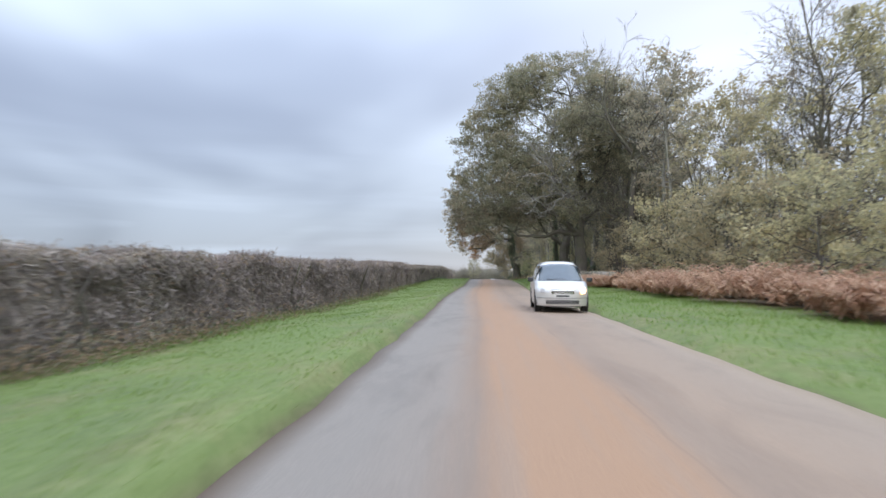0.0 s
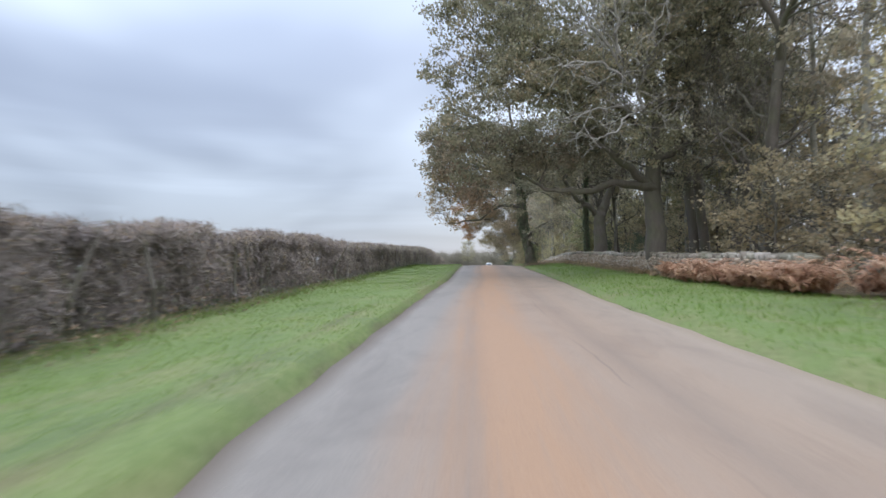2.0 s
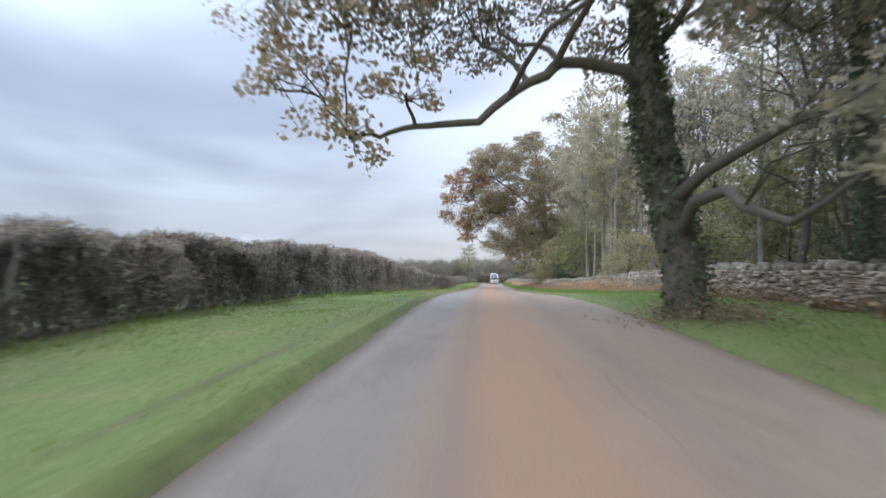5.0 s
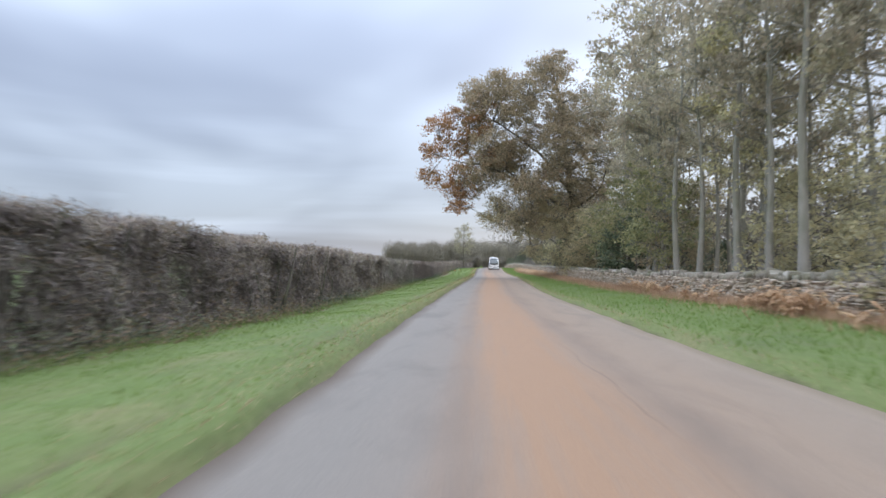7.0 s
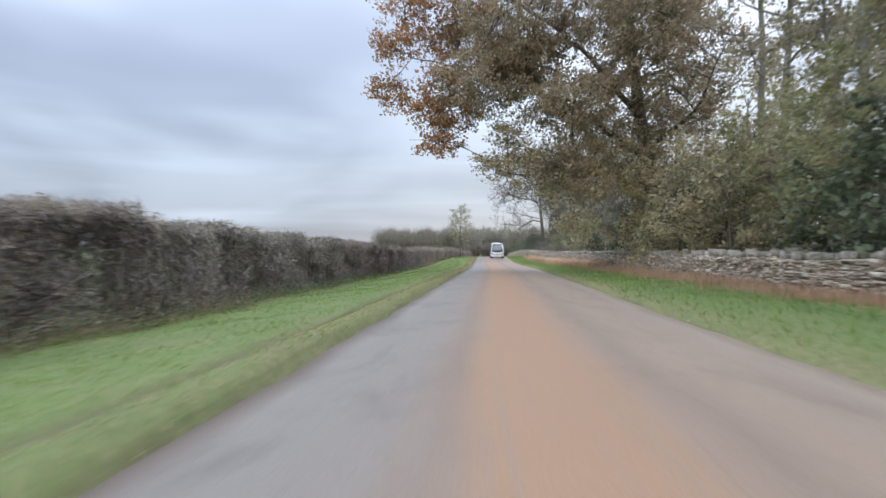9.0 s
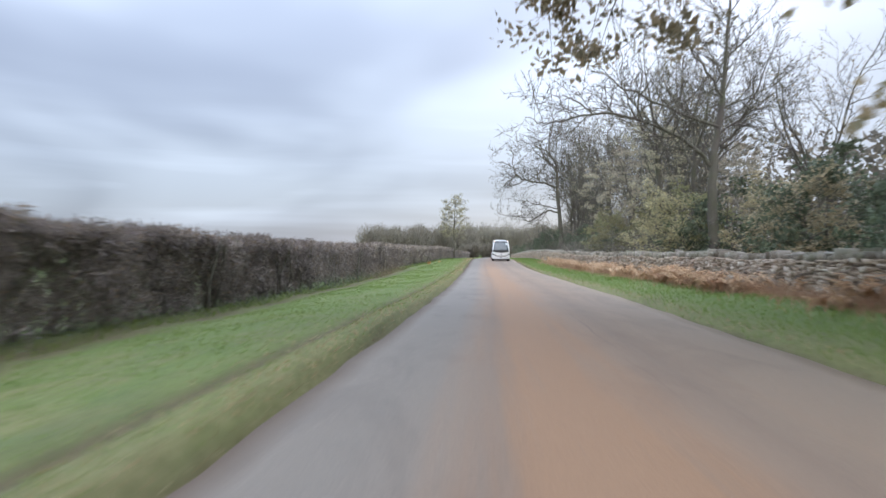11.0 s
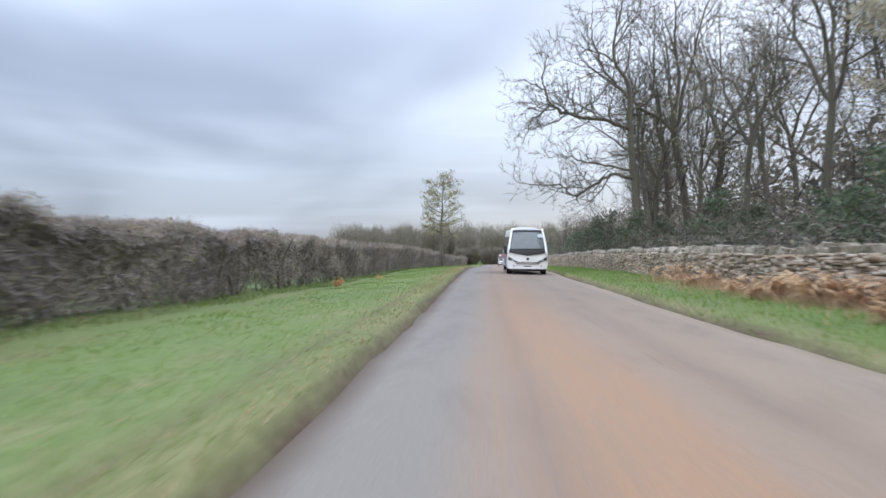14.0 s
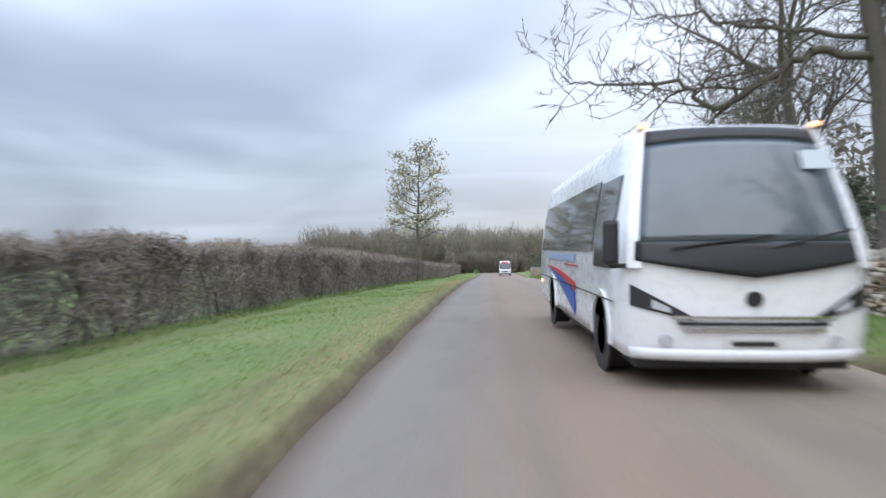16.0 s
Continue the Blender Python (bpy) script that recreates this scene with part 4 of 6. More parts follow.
fork_oak = lobe_tree("oak_tree", g13, "broad forked oak with a thick leaning limb behind the wall", M_BARK_OAK,
    ((0, 0, -0.4), (0, 0, 2), (-0.1, 0, 3.9), (0.2, 0, 5), (0.7, 0.2, 6.2), (1.7, 0.4, 9), (2.2, 0.2, 13)), 0.66,
    ((((0, 0, 2.4), (-0.15, 0, 3.9), (-0.6, -0.1, 4.9), (-1.5, -0.3, 5.5), (-2.5, -0.5, 6.3), (-3.2, -0.6, 7.3), (-4.1, -0.6, 9.1), (-5.1, -0.4, 10.2), (-6.1, -0.2, 12.2), (-6.6, 0, 14.5)), 0.36), (((-2.5, -0.5, 6.3), (-3.8, -1, 6.6), (-5, -1.2, 7.6)), 0.12), (((-3.4, -0.6, 7.6), (-2.4, -0.6, 10), (-2.2, -0.6, 13)), 0.16)),
    ((M_OAK, 1.0, ring_of_lobes((-1.6, 0.5, 10.6), (6.4, 5.2, 5.8), 34, 1.5, g13, -0.8, 0.2)),), 0.19, 20, 0.23)
stand(fork_oak, 10.6, 86.0)
g15 = np.random.default_rng(15)
ivy_ash = lobe_tree("ivy_clad_tree", g15, "slim tree wrapped in dark ivy behind the wall", M_BARK_OAK, ((0, 0, -0.4), (0.1, 0, 3), (0, 0.1, 7), (0.3, 0, 11), (0.2, 0, 15)), 0.24,
    ((((0.1, 0, 6.4), (-1.2, -0.5, 8.4), (-2.4, -0.6, 10)), 0.08), (((0.1, 0, 8), (1.4, 0.5, 10), (2, 0.6, 12)), 0.08)),
    ((M_OAK, 0.9, ring_of_lobes((0.2, 0, 11.4), (3.2, 3.0, 4.4), 14, 1.2, g15, -0.7, 0.3)),), 0.17, 22, 0.22, ivy=4200)
stand(ivy_ash, 9.8, 89.5)
g14 = np.random.default_rng(14)
gold = [l for l in ring_of_lobes((-5.4, 0, 13.6), (10.4, 8.0, 12.2), 74, 2.0, g14, -0.8, 0.25) if not (l[0] < -9.5 and l[2] < 9.5) and not (l[0] < -13)]
road_oak = lobe_tree("oak_tree", g14, "large golden-brown oak leaning its crown over the lane", M_BARK_OAK,
    ((0, 0, -0.5), (-0.3, 0, 3), (-0.8, 0.2, 6.5), (-1.6, 0.2, 11), (-2.4, 0, 17), (-3, 0, 21)), 0.62,
    ((((-1, 0.2, 7), (-4, -0.6, 9), (-8.4, -1.2, 11.2), (-11.5, -1, 12.4), (-15.5, -1, 13)), 0.27), (((-0.8, 0.2, 6), (-4, -1.2, 6.4), (-7.5, -1.6, 5.8), (-9.8, -1.6, 6)), 0.2), (((-1.4, 0.2, 9.6), (-5, 0.5, 14), (-10, 0.4, 17.4), (-14.5, 0, 18)), 0.2), (((-1, 0, 7.6), (1, -2.6, 9.5), (2, -4, 12.5)), 0.18)),
    ((M_OAK_GOLD, 1.15, gold), (M_OAK_RUSSET, 1.45, ((-16.6, -1, 13.6, 1.7), (-16.9, -0.6, 11.2, 1.5), (-16.2, -0.4, 16.3, 1.9), (-13.9, -1.4, 7.7, 1.5), (-13, -1.2, 9.8, 1.5), (-14.9, -1, 9.6, 1.3), (-13.6, -1, 11.6, 1.7), (-14.2, 0.4, 14.6, 1.9), (-14.2, 0.6, 17.8, 1.7), (-12, -1.2, 16.4, 1.9), (-11.8, 0, 19.2, 1.8), (-10.6, -1, 13, 1.6))),
     (M_OAK_GOLD, 1.5, ((-10.6, -1.4, 6.4, 1.2), (-9.6, -2, 8.2, 1.3), (-8.4, -2.4, 6.2, 1.3), (-6.6, -3, 4.8, 1.5), (-4.4, -3.6, 5.2, 1.6), (-5.6, -2.8, 2.9, 1.2), (-4, -2, 8.2, 1.9), (-2.5, -3, 6.5, 1.7), (-5.6, -2.2, 7, 1.7)))), 0.2, 26, 0.27)
stand(road_oak, 11.0, 172.5)
for o in (oak, ivy_oak, fork_oak, road_oak):
    tagged(o, group="roadside oaks")

# ---- bare ash with long limbs, and its lesser kin ----
ash = build_tree("bare_ash_tree", np.random.default_rng(21), 0, 0, None, M_BARK_ASH, "tall leafless ash with long crooked limbs over the wall", forked=True, thin_r=1.7, tall=20, trunk_r=0.38, wiggle=0.2, lift=0.03, dens=(2.0, 3.4, 6.0),
    trunk=((0.2, 0, -0.8), (0.05, 0, 3), (-0.25, 0, 6.7), (-0.6, 0, 9.8), (-0.75, 0, 13.6), (-1.9, 0, 16), (-1.2, -0.2, 20.5)),
    boughs=((((-0.6, 0, 10.3), (-2.8, -0.3, 10.95), (-4.9, -0.5, 11.2), (-6.7, -0.6, 12.1), (-7.05, -0.5, 13.2), (-7.4, -0.4, 14.3), (-6.8, -0.3, 16.3)), 0.16),
            (((-6.7, -0.6, 12.1), (-8, -0.8, 11), (-8.45, -0.9, 10.2), (-8.95, -1, 8.7)), 0.08), (((-7.05, -0.5, 13.2), (-8.6, -0.3, 13.9), (-10.1, -0.2, 14)), 0.07),
            (((-4.8, -0.5, 11.3), (-3.9, -0.2, 12), (-2.85, 0, 12.9), (-2.3, 0.3, 13.8)), 0.08), (((-5.5, -0.5, 11.4), (-6.4, -0.4, 10.8), (-7.9, -0.2, 10.4), (-9.8, 0, 10.1)), 0.06),
            (((-0.3, 0, 6.5), (-2, 0.2, 6.85), (-3.8, 0.3, 5.8), (-4.75, 0.2, 5.2), (-5.95, 0.4, 6.05), (-8.1, 0.7, 6.05), (-9.3, 0.8, 6.4)), 0.14),
            (((-0.5, 0, 7.2), (-3.2, 0.8, 7.8), (-5, 1, 8.3), (-6.7, 1, 8.4)), 0.09), (((-0.75, 0, 12.6), (-2.4, 0.6, 15), (-3.4, 0.5, 17.5), (-3.5, 0.4, 20)), 0.11),
            (((-1.5, 0, 15.4), (-3.8, -0.6, 16.2), (-5.1, -0.8, 15.7)), 0.08), (((-0.6, 0, 11.6), (0.9, -0.5, 13.2), (0.9, -1, 21)), 0.11)))
stand(ash, 12.2, 258.8, sink=-0.3)
ash_over = build_tree("bare_ash_tree", np.random.default_rng(28), 0, 0, None, M_BARK_ASH, "leafless ash with one long limb reaching over the lane", forked=True, thin_r=1.8, tall=17, trunk_r=0.3, wiggle=0.2, lift=0.03, dens=(2.0, 3.4, 6.0),
    trunk=((0.1, 0, -0.3), (-0.2, 0, 5), (0.4, 0.2, 10), (0.7, 0, 16.5)),
    boughs=((((-0.1, 0, 5.8), (-1.8, 0, 7.4), (-5.4, 0, 8.7), (-8.6, 0, 8.2), (-10.2, 0, 8.5)), 0.12), (((-6.6, 0, 8.7), (-7.7, 0.2, 9.6), (-9, 0.2, 9.7)), 0.05),
            (((0.1, 0, 8), (-4.6, 0.8, 10.2), (-6, 0.8, 11.4)), 0.09), (((0.3, 0, 9.6), (-1.6, -0.4, 12), (-3, -0.4, 14)), 0.08), (((0.2, 0, 7), (1.8, 0.5, 9), (3.4, 0.4, 13)), 0.1)))
stand(ash_over, 12.6, 198.0)
dead = forked_frame(np.random.default_rng(29), 14, 0.11, wiggle=0.2, lift=0.02, dens=(1.7, 3.0, 5.0),
    trunk=((-0.3, -0.2, 7.0), (-1.4, -3, 8.4), (-3.0, -6.2, 9.6), (-4.4, -8, 11.2)),
    boughs=((((-1.2, -2.6, 8.2), (-3.8, -6, 8.2), (-6.2, -7.6, 7.0)), 0.09), (((-2.4, -5, 9.2), (-4.8, -7.6, 9.8), (-7.0, -8.2, 9.4)), 0.09), (((-3.0, -6.2, 9.6), (-5.4, -8.2, 11.8), (-6.4, -8.4, 14)), 0.09),
            (((-3.6, -7, 10.4), (-4.0, -8, 12.8), (-3.2, -8.2, 15)), 0.08), (((-2.0, -4.4, 9), (-2.2, -7, 11), (-1.2, -7.8, 13)), 0.08), (((-1.8, -4, 8.8), (-3.6, -7, 7), (-5.2, -8, 5.8)), 0.07)))
dead_limb = part("dead_limb", np_mesh("dead_limb", *tubes(dead[0], 6), M_BARK_DEAD, True), parent=oak, label="bleached bare dead limbs")
tagged(part("twiggery", np_mesh("twiggery", *joined([tubes(np.array(dead[1]) * np.array([1, 1, 1, 1, 1, 1, 2.6, 2.6]), 3)]), M_BARK_DEAD), parent=dead_limb), kind="stuff")
tagged(ash, group="bare ashes")
tagged(ash_over, group="bare ashes")
bare_a = build_tree("bare_tree", np.random.default_rng(22), 900, 0.13, M_GREY_LEAF, M_BARK_ASH, "slender leafless woodland tree with upswept twigs", per=6, forked=True, thin_r=1.4, tall=17, trunk_r=0.19, fork=0.46, leaders=4, low=3, angle=0.42, wiggle=0.14, lift=0.03, dens=(1.5, 3.0, 5.5))
bare_b = build_tree("bare_tree", np.random.default_rng(23), 1300, 0.14, M_GREY_LEAF, M_BARK_ASH, "bare grey woodland tree with a few last leaves", per=6, forked=True, thin_r=1.4, tall=14, trunk_r=0.16, fork=0.30, leaders=4, low=4, angle=0.5, wiggle=0.16, lift=0.05, dens=(1.5, 3.0, 5.5))
pole_a = build_tree("woodland_tree", np.random.default_rng(24), 2500, 0.22, M_GREY_LEAF, M_BARK_POLE, "straight pale-trunked woodland tree with thinning leaves", spread=0.3, trunk_top=0.78, tall=18, trunk_r=0.19, crown_c=(0, 0, 12), crown_r=(3.0, 3.0, 6.2), limbs=13, subs=5, twigs=4, first=0.3, arch=-0.03, gnarl=0.05)
pole_b = build_tree("woodland_tree", np.random.default_rng(25), 3300, 0.22, M_YELLOW, M_BARK_PALE, "tall woodland tree with yellow-green autumn leaves", spread=0.3, trunk_top=0.7, tall=15, trunk_r=0.17, crown_c=(0, 0, 9), crown_r=(3.6, 3.6, 6), limbs=13, subs=5, twigs=4, first=0.18, gnarl=0.025)
hazel = build_tree("hazel_bush", np.random.default_rng(26), 3800, 0.18, M_YELLOW, M_BARK_ASH, "bushy hazel with yellow-green autumn leaves", "bush", spread=0.35, tall=5.2, trunk_r=0.09, crown_c=(0, 0, 3.0), crown_r=(2.5, 2.5, 3.0), limbs=12, subs=4, twigs=4, first=0.04, arch=0.05)
holly = build_tree("holly_bush", np.random.default_rng(27), 2800, 0.21, M_EVERGREEN, M_BARK_ASH, "dense dark evergreen bush behind the wall", "bush", tall=4.4, trunk_r=0.08, crown_c=(0, 0, 2.3), crown_r=(2.2, 2.2, 2.3), limbs=12, subs=4, twigs=3, first=0.03, arch=0.03)
maple = build_tree("maple_sapling", np.random.default_rng(30), 4800, 0.21, M_MAPLE, M_BARK_PALE, "young maple with pale green leaves behind the wall", spread=0.45, trunk_top=0.6, tall=9, trunk_r=0.1, crown_c=(0, 0, 5.0), crown_r=(3.2, 3.2, 4.2), limbs=14, subs=5, twigs=4, first=0.12, gnarl=0.03)
tagged(maple, group="maple saplings")
bare_c = build_tree("bare_tree", np.random.default_rng(33), 0, 0, None, M_BARK_ASH, "stout bare tree with a tall trunk and crooked leaders", forked=True, thin_r=1.4, tall=19, trunk_r=0.27, fork=0.5, leaders=4, low=3, angle=0.5, wiggle=0.15, lift=0.03, dens=(1.5, 3.0, 5.5))
tagged(bare_c, group="bare trees of the wood")
kinds = {"bare_c": bare_c, "maple": maple, "bare_a": bare_a, "bare_b": bare_b, "pole_a": pole_a, "pole_b": pole_b, "hazel": hazel, "holly": holly}
for o, g in ((bare_a, "bare trees of the wood"), (bare_b, "bare trees of the wood"), (pole_a, "tall trees of the wood"), (pole_b, "tall trees of the wood"), (hazel, "hazel bushes"), (holly, "evergreen bushes")):
    tagged(o, group=g)
# kind, from y, to y, from x, to x, how many, size from, to
ROADSIDE_COPSE = [
    ("bare_c", 54, 70, 13.2, 16.5, 3, 1.1, 1.25), ("pole_a", 48, 68, 13.5, 18, 5, 1.1, 1.25), ("pole_a", 64, 84, 15, 24, 6, 0.95, 1.2),
    ("hazel", 12, 60, 11.5, 15, 13, 0.9, 1.3), ("pole_b", 14, 70, 14, 20, 9, 0.75, 1.1), ("pole_a", 14, 72, 17, 26, 6, 0.85, 1.1),
    ("bare_b", 30, 76, 12.5, 22, 6, 0.9, 1.25), ("hazel", 66, 112, 11, 16, 5, 0.6, 0.9),
]
POLE_WOOD = [
    ("pole_a", 118, 152, 11, 13, 5, 0.72, 0.9), ("pole_a", 143.2, 143.8, 10.6, 10.9, 1, 1.35, 1.4), ("pole_a", 138.2, 138.8, 10.5, 10.7, 1, 1.0, 1.05), ("pole_a", 134.5, 135, 10.5, 10.8, 1, 0.95, 1.0), ("pole_a", 129.5, 130.5, 10.5, 10.8, 1, 1.05, 1.1), ("pole_a", 127.4, 128, 10.6, 10.9, 1, 0.9, 0.95), ("pole_a", 124.4, 125, 10.5, 10.8, 1, 1.1, 1.2), ("holly", 147, 152, 10.6, 11.2, 2, 1.0, 1.15), ("hazel", 158, 173, 9.9, 11.2, 5, 0.95, 1.25),
    ("pole_a", 70, 116, 11.6, 20, 9, 0.75, 1.05), ("hazel", 72, 116, 13.5, 22, 7, 0.8, 1.25), ("bare_a", 70, 116, 11.5, 22, 12, 0.7, 1.0), ("maple", 76, 116, 14, 22, 6, 0.8, 1.1),
    ("hazel", 117, 119, 9.9, 10.2, 1, 0.75, 0.8), ("maple", 140, 160, 10.4, 12, 3, 0.75, 0.95), ("pole_a", 148, 168, 11.5, 14, 4, 1.3, 1.45), ("bare_c", 68, 82, 12, 14, 2, 1.4, 1.55),
    ("holly", 72, 106, 12, 18, 4, 0.5, 0.8), ("pole_b", 74, 112, 14, 24, 6, 0.8, 1.0), ("bare_a", 74, 112, 12, 20, 4, 0.8, 1.0),
    ("pole_a", 112, 162, 10.8, 15, 19, 0.8, 1.05), ("pole_a", 112, 165, 15, 24, 7, 0.9, 1.1), ("holly", 124, 160, 14, 20, 4, 0.6, 0.9),
    ("pole_b", 120, 168, 12, 20, 5, 0.9, 1.1), ("hazel", 116, 158, 12, 18, 6, 0.6, 1.0), ("maple", 96, 112, 11.5, 14, 3, 0.6, 0.8),
]
OAK_FRINGE = [
    ("maple", 150, 176, 11.4, 14, 4, 0.55, 0.85), ("hazel", 158, 178, 10.4, 12.5, 3, 0.7, 1.0), ("holly", 164, 206, 11.2, 16, 8, 0.8, 1.1),
    ("hazel", 182, 206, 11, 15, 3, 0.7, 1.05), ("pole_b", 168, 188, 13, 22, 4, 0.85, 1.05), ("bare_b", 198, 262, 13.6, 24, 7, 0.8, 1.1), ("pole_a", 206, 236, 11.6, 15, 4, 0.6, 0.8),
    ("holly", 204, 226, 12, 16, 2, 0.7, 0.9), ("maple", 200, 228, 11, 13.5, 4, 0.5, 0.7), ("pole_a", 204, 226, 14, 20, 3, 0.45, 0.6),
]
BARE_WOOD = [
    ("bare_c", 266, 272, 15.6, 16.4, 1, 1.1, 1.15), ("bare_c", 259, 263, 14.7, 15.1, 1, 1.0, 1.05), ("bare_c", 258, 260, 15.9, 16.4, 1, 1.2, 1.25), ("bare_c", 256, 258, 16.8, 17.4, 1, 1.05, 1.1), ("bare_c", 214, 252, 16, 22, 4, 0.8, 0.95), ("bare_b", 264, 300, 10.5, 14, 7, 0.3, 0.45),
    ("holly", 262, 300, 10, 14, 6, 0.7, 1.0), ("bare_a", 206, 262, 13.6, 24, 12, 0.9, 1.15), ("bare_a", 262, 300, 15.5, 26, 9, 0.75, 1.0),
    ("hazel", 206, 228, 12.5, 16, 2, 0.6, 0.8), ("holly", 226, 300, 11, 17, 16, 0.6, 0.95), ("bare_a", 300, 345, 12, 24, 5, 0.5, 0.7),
    ("bare_b", 320, 400, 10, 24, 6, 0.5, 0.75), ("holly", 300, 380, 10, 16, 5, 0.5, 0.9), ("bare_b", 370, 430, -24, -2, 5, 0.45, 0.65), ("bare_b", 300, 310, -6.4, -5.6, 2, 0.25, 0.3),
]
first_use = set()
pr = np.random.default_rng(31)
for kind, y0, y1, x0, x1, n, s0, s1 in ROADSIDE_COPSE + POLE_WOOD + OAK_FRINGE + BARE_WOOD:
    for k in range(n):
        y = y0 + (y1 - y0) * (k + pr.uniform(0.1, 0.9)) / n
        x = pr.uniform(x0, x1)
        put = stand if kind not in first_use else stand_copy
        first_use.add(kind)
        put(kinds[kind], x, y, pr.uniform(0, 360), pr.uniform(s0, s1))

# ---- the lone tree in the hedge ----
lone = build_tree("field_maple_tree", np.random.default_rng(41), 4200, 0.2, M_LONE, M_BARK_ASH, "lone upright tree in the hedge with few yellow leaves", spread=0.3, per=6, trunk_top=0.92, thin_r=1.8, tall=12.6, trunk_r=0.2, crown_c=(0, 0, 8.0), crown_r=(2.9, 2.9, 4.9), limbs=30, subs=6, twigs=4, first=0.08, arch=-0.04, gnarl=0.04, fine=1)
stand(lone, -5.4, 304, size=1.13)

# ---- hedge along the verge ----
HEDGE_Y = [-30, 14, 28, 33, 40, 52, 57, 61, 66, 72, 78, 90, 100, 107, 111, 124, 134, 142, 155, 170, 197, 204, 212, 226, 236, 245, 255, 275, 300, 400]
HEDGE_H = [1.75, 1.74, 1.78, 1.84, 1.98, 2.1, 1.99, 1.94, 1.94, 1.91, 1.82, 1.85, 2.05, 2.32, 2.38, 2.24, 2.26, 2.14, 1.9, 1.86, 1.8, 1.96, 2.02, 1.92, 1.88, 1.82, 1.88, 2.0, 2.1, 2.0]


def hedge_top(y):
    """Height of the hedge's clipped top over its foot."""
    return np.interp(y, HEDGE_Y, HEDGE_H) - foot_z(y)


# where sky shows between the twigs of its upper half
HOLES_Y = [51.3, 52.4, 56, 57, 58.2, 58.6, 59.5, 60.0, 62, 64, 69.4, 70.4]
HOLES = [0, 0.55, 0.55, 0.15, 0.15, 1.0, 1.0, 0.5, 0.42, 0.56, 0.56, 0]


def hedge_section(y0, y1, label, gen, twig_n=420, leaf_n=260, open_foot=0.0, leaf_mat=None):
    """A clipped hedge: stems, a mass of twigs and withered leaves."""
    twig_n, leaf_n = twig_n * 4.2, leaf_n * 1.3
    top = tagged(empty("hedge", (0, 0, 0)), label, "hedge", group="roadside hedge")
    length = y1 - y0

    def spread(n, foot):
        y = gen.uniform(y0, y1, n)
        w = gen.beta(0.75, 0.75, n)
        gap = np.interp(y, HOLES_Y, HOLES)
        x = hedge_x(y) - 0.1 - 0.3 * gap - 1.35 * w * (1 - 0.6 * gap)
        h = hedge_top(y) - 0.10 + 0.10 * np.sin(y * 1.1) + 0.08 * np.sin(y * 2.7 + 1) + 0.05 * np.sin(y * 7.1)
        foot = 0.12 + np.maximum(0, foot - 0.12) * (0.55 + 0.6 * np.sin(y * 0.83) * np.sin(y * 1.9 + 1) + 0.35 * np.sin(y * 3.7))
        z = foot + (h - foot) * np.where(gen.uniform(size=n) < 0.3, gen.uniform(0.88, 1.0, n), gen.uniform(0, 1, n) ** 0.85)
        bulge = 0.22 * np.sin(np.clip(z / h, 0, 1) * np.pi) * np.sin(y * 0.9 + z) + 0.14 * np.sin(y * 2.3 + 0.8 * z) + 0.10 * np.sin(y * 5.1 - 2.2 * z)
        hollow = np.sin(y * 1.37 + 1.9 * z) * np.sin(y * 0.71 - 2.6 * z + 1) + 0.7 * np.sin(y * 3.3 + 0.9) * np.sin(z * 5.2 + y * 1.1)
        bulge -= 0.62 * np.clip(hollow - 0.25, 0, 0.8) * (1 - w) * np.clip((h - z) / 0.5, 0, 1)
        thin = gap * np.clip((z / h - 0.36) / 0.15, 0, 1) * np.maximum(np.clip((0.98 - z / h) / 0.08, 0, 1), np.clip(gap * 4 - 3.2, 0, 1))
        lace = 0.5 + 0.3 * np.sin(3.9 * y + 1.1 * z) * np.sin(1.3 * y - 3.7 * z + 1) + 0.2 * np.sin(8.3 * y - 2 * z + 2) * np.sin(6.1 * z + 1.7 * y)
        keep = (lace < 1 - 0.85 * thin) | (gen.uniform(size=n) < 0.05)
        keep &= gen.uniform(size=n) > 0.5 * thin
        return x[keep] + bulge[keep], y[keep], z[keep]

    n = int(twig_n * length)
    x, y, z = spread(n, 0.12 + open_foot)
    n = len(x)
    p = np.stack([x, y, height(x, y) + z], 1)
    d = unit(gen.normal(size=(n, 3)) + np.array([0.15, 0, 0.55]))
    ln = gen.uniform(0.10, 0.32, (n, 1))
    side = unit(np.cross(d, gen.normal(size=(n, 3)))) * gen.uniform(0.004, 0.010, (n, 1))
    v = np.stack([p - d * ln * 0.5 - side, p - d * ln * 0.5 + side, p + d * ln * 0.5], 1).reshape(-1, 3)
    tagged(part("twiggery", np_mesh("twiggery", v, np.arange(3 * n).reshape(n, 3), M_TWIG), parent=top), kind="stuff")
    m = int(leaf_n * length)
    x, y, z = spread(m, 0.2 + open_foot)
    tagged(part("leafage", np_mesh("leafage", *leaf_quads(np.stack([x, y, height(x, y) + z], 1), 0.055, gen, 0.8), leaf_mat or M_HEDGE_LEAF), parent=top), kind="stuff")
    k = int(3.2 * length)
    sy = gen.uniform(y0, y1, k)
    sx = hedge_x(sy) - 0.75 + gen.normal(size=k) * 0.25
    foot = np.stack([sx, sy, height(sx, sy) - 0.1], 1)
    mid = foot + np.stack([gen.normal(size=k) * 0.12, gen.normal(size=k) * 0.2, np.full(k, 0.75)], 1)
    tip = mid + np.stack([gen.normal(size=k) * 0.25, gen.normal(size=k) * 0.35, hedge_top(sy) - 0.85], 1)
    r = 0.018 + 0.05 * gen.uniform(0, 1, k) ** 2.5
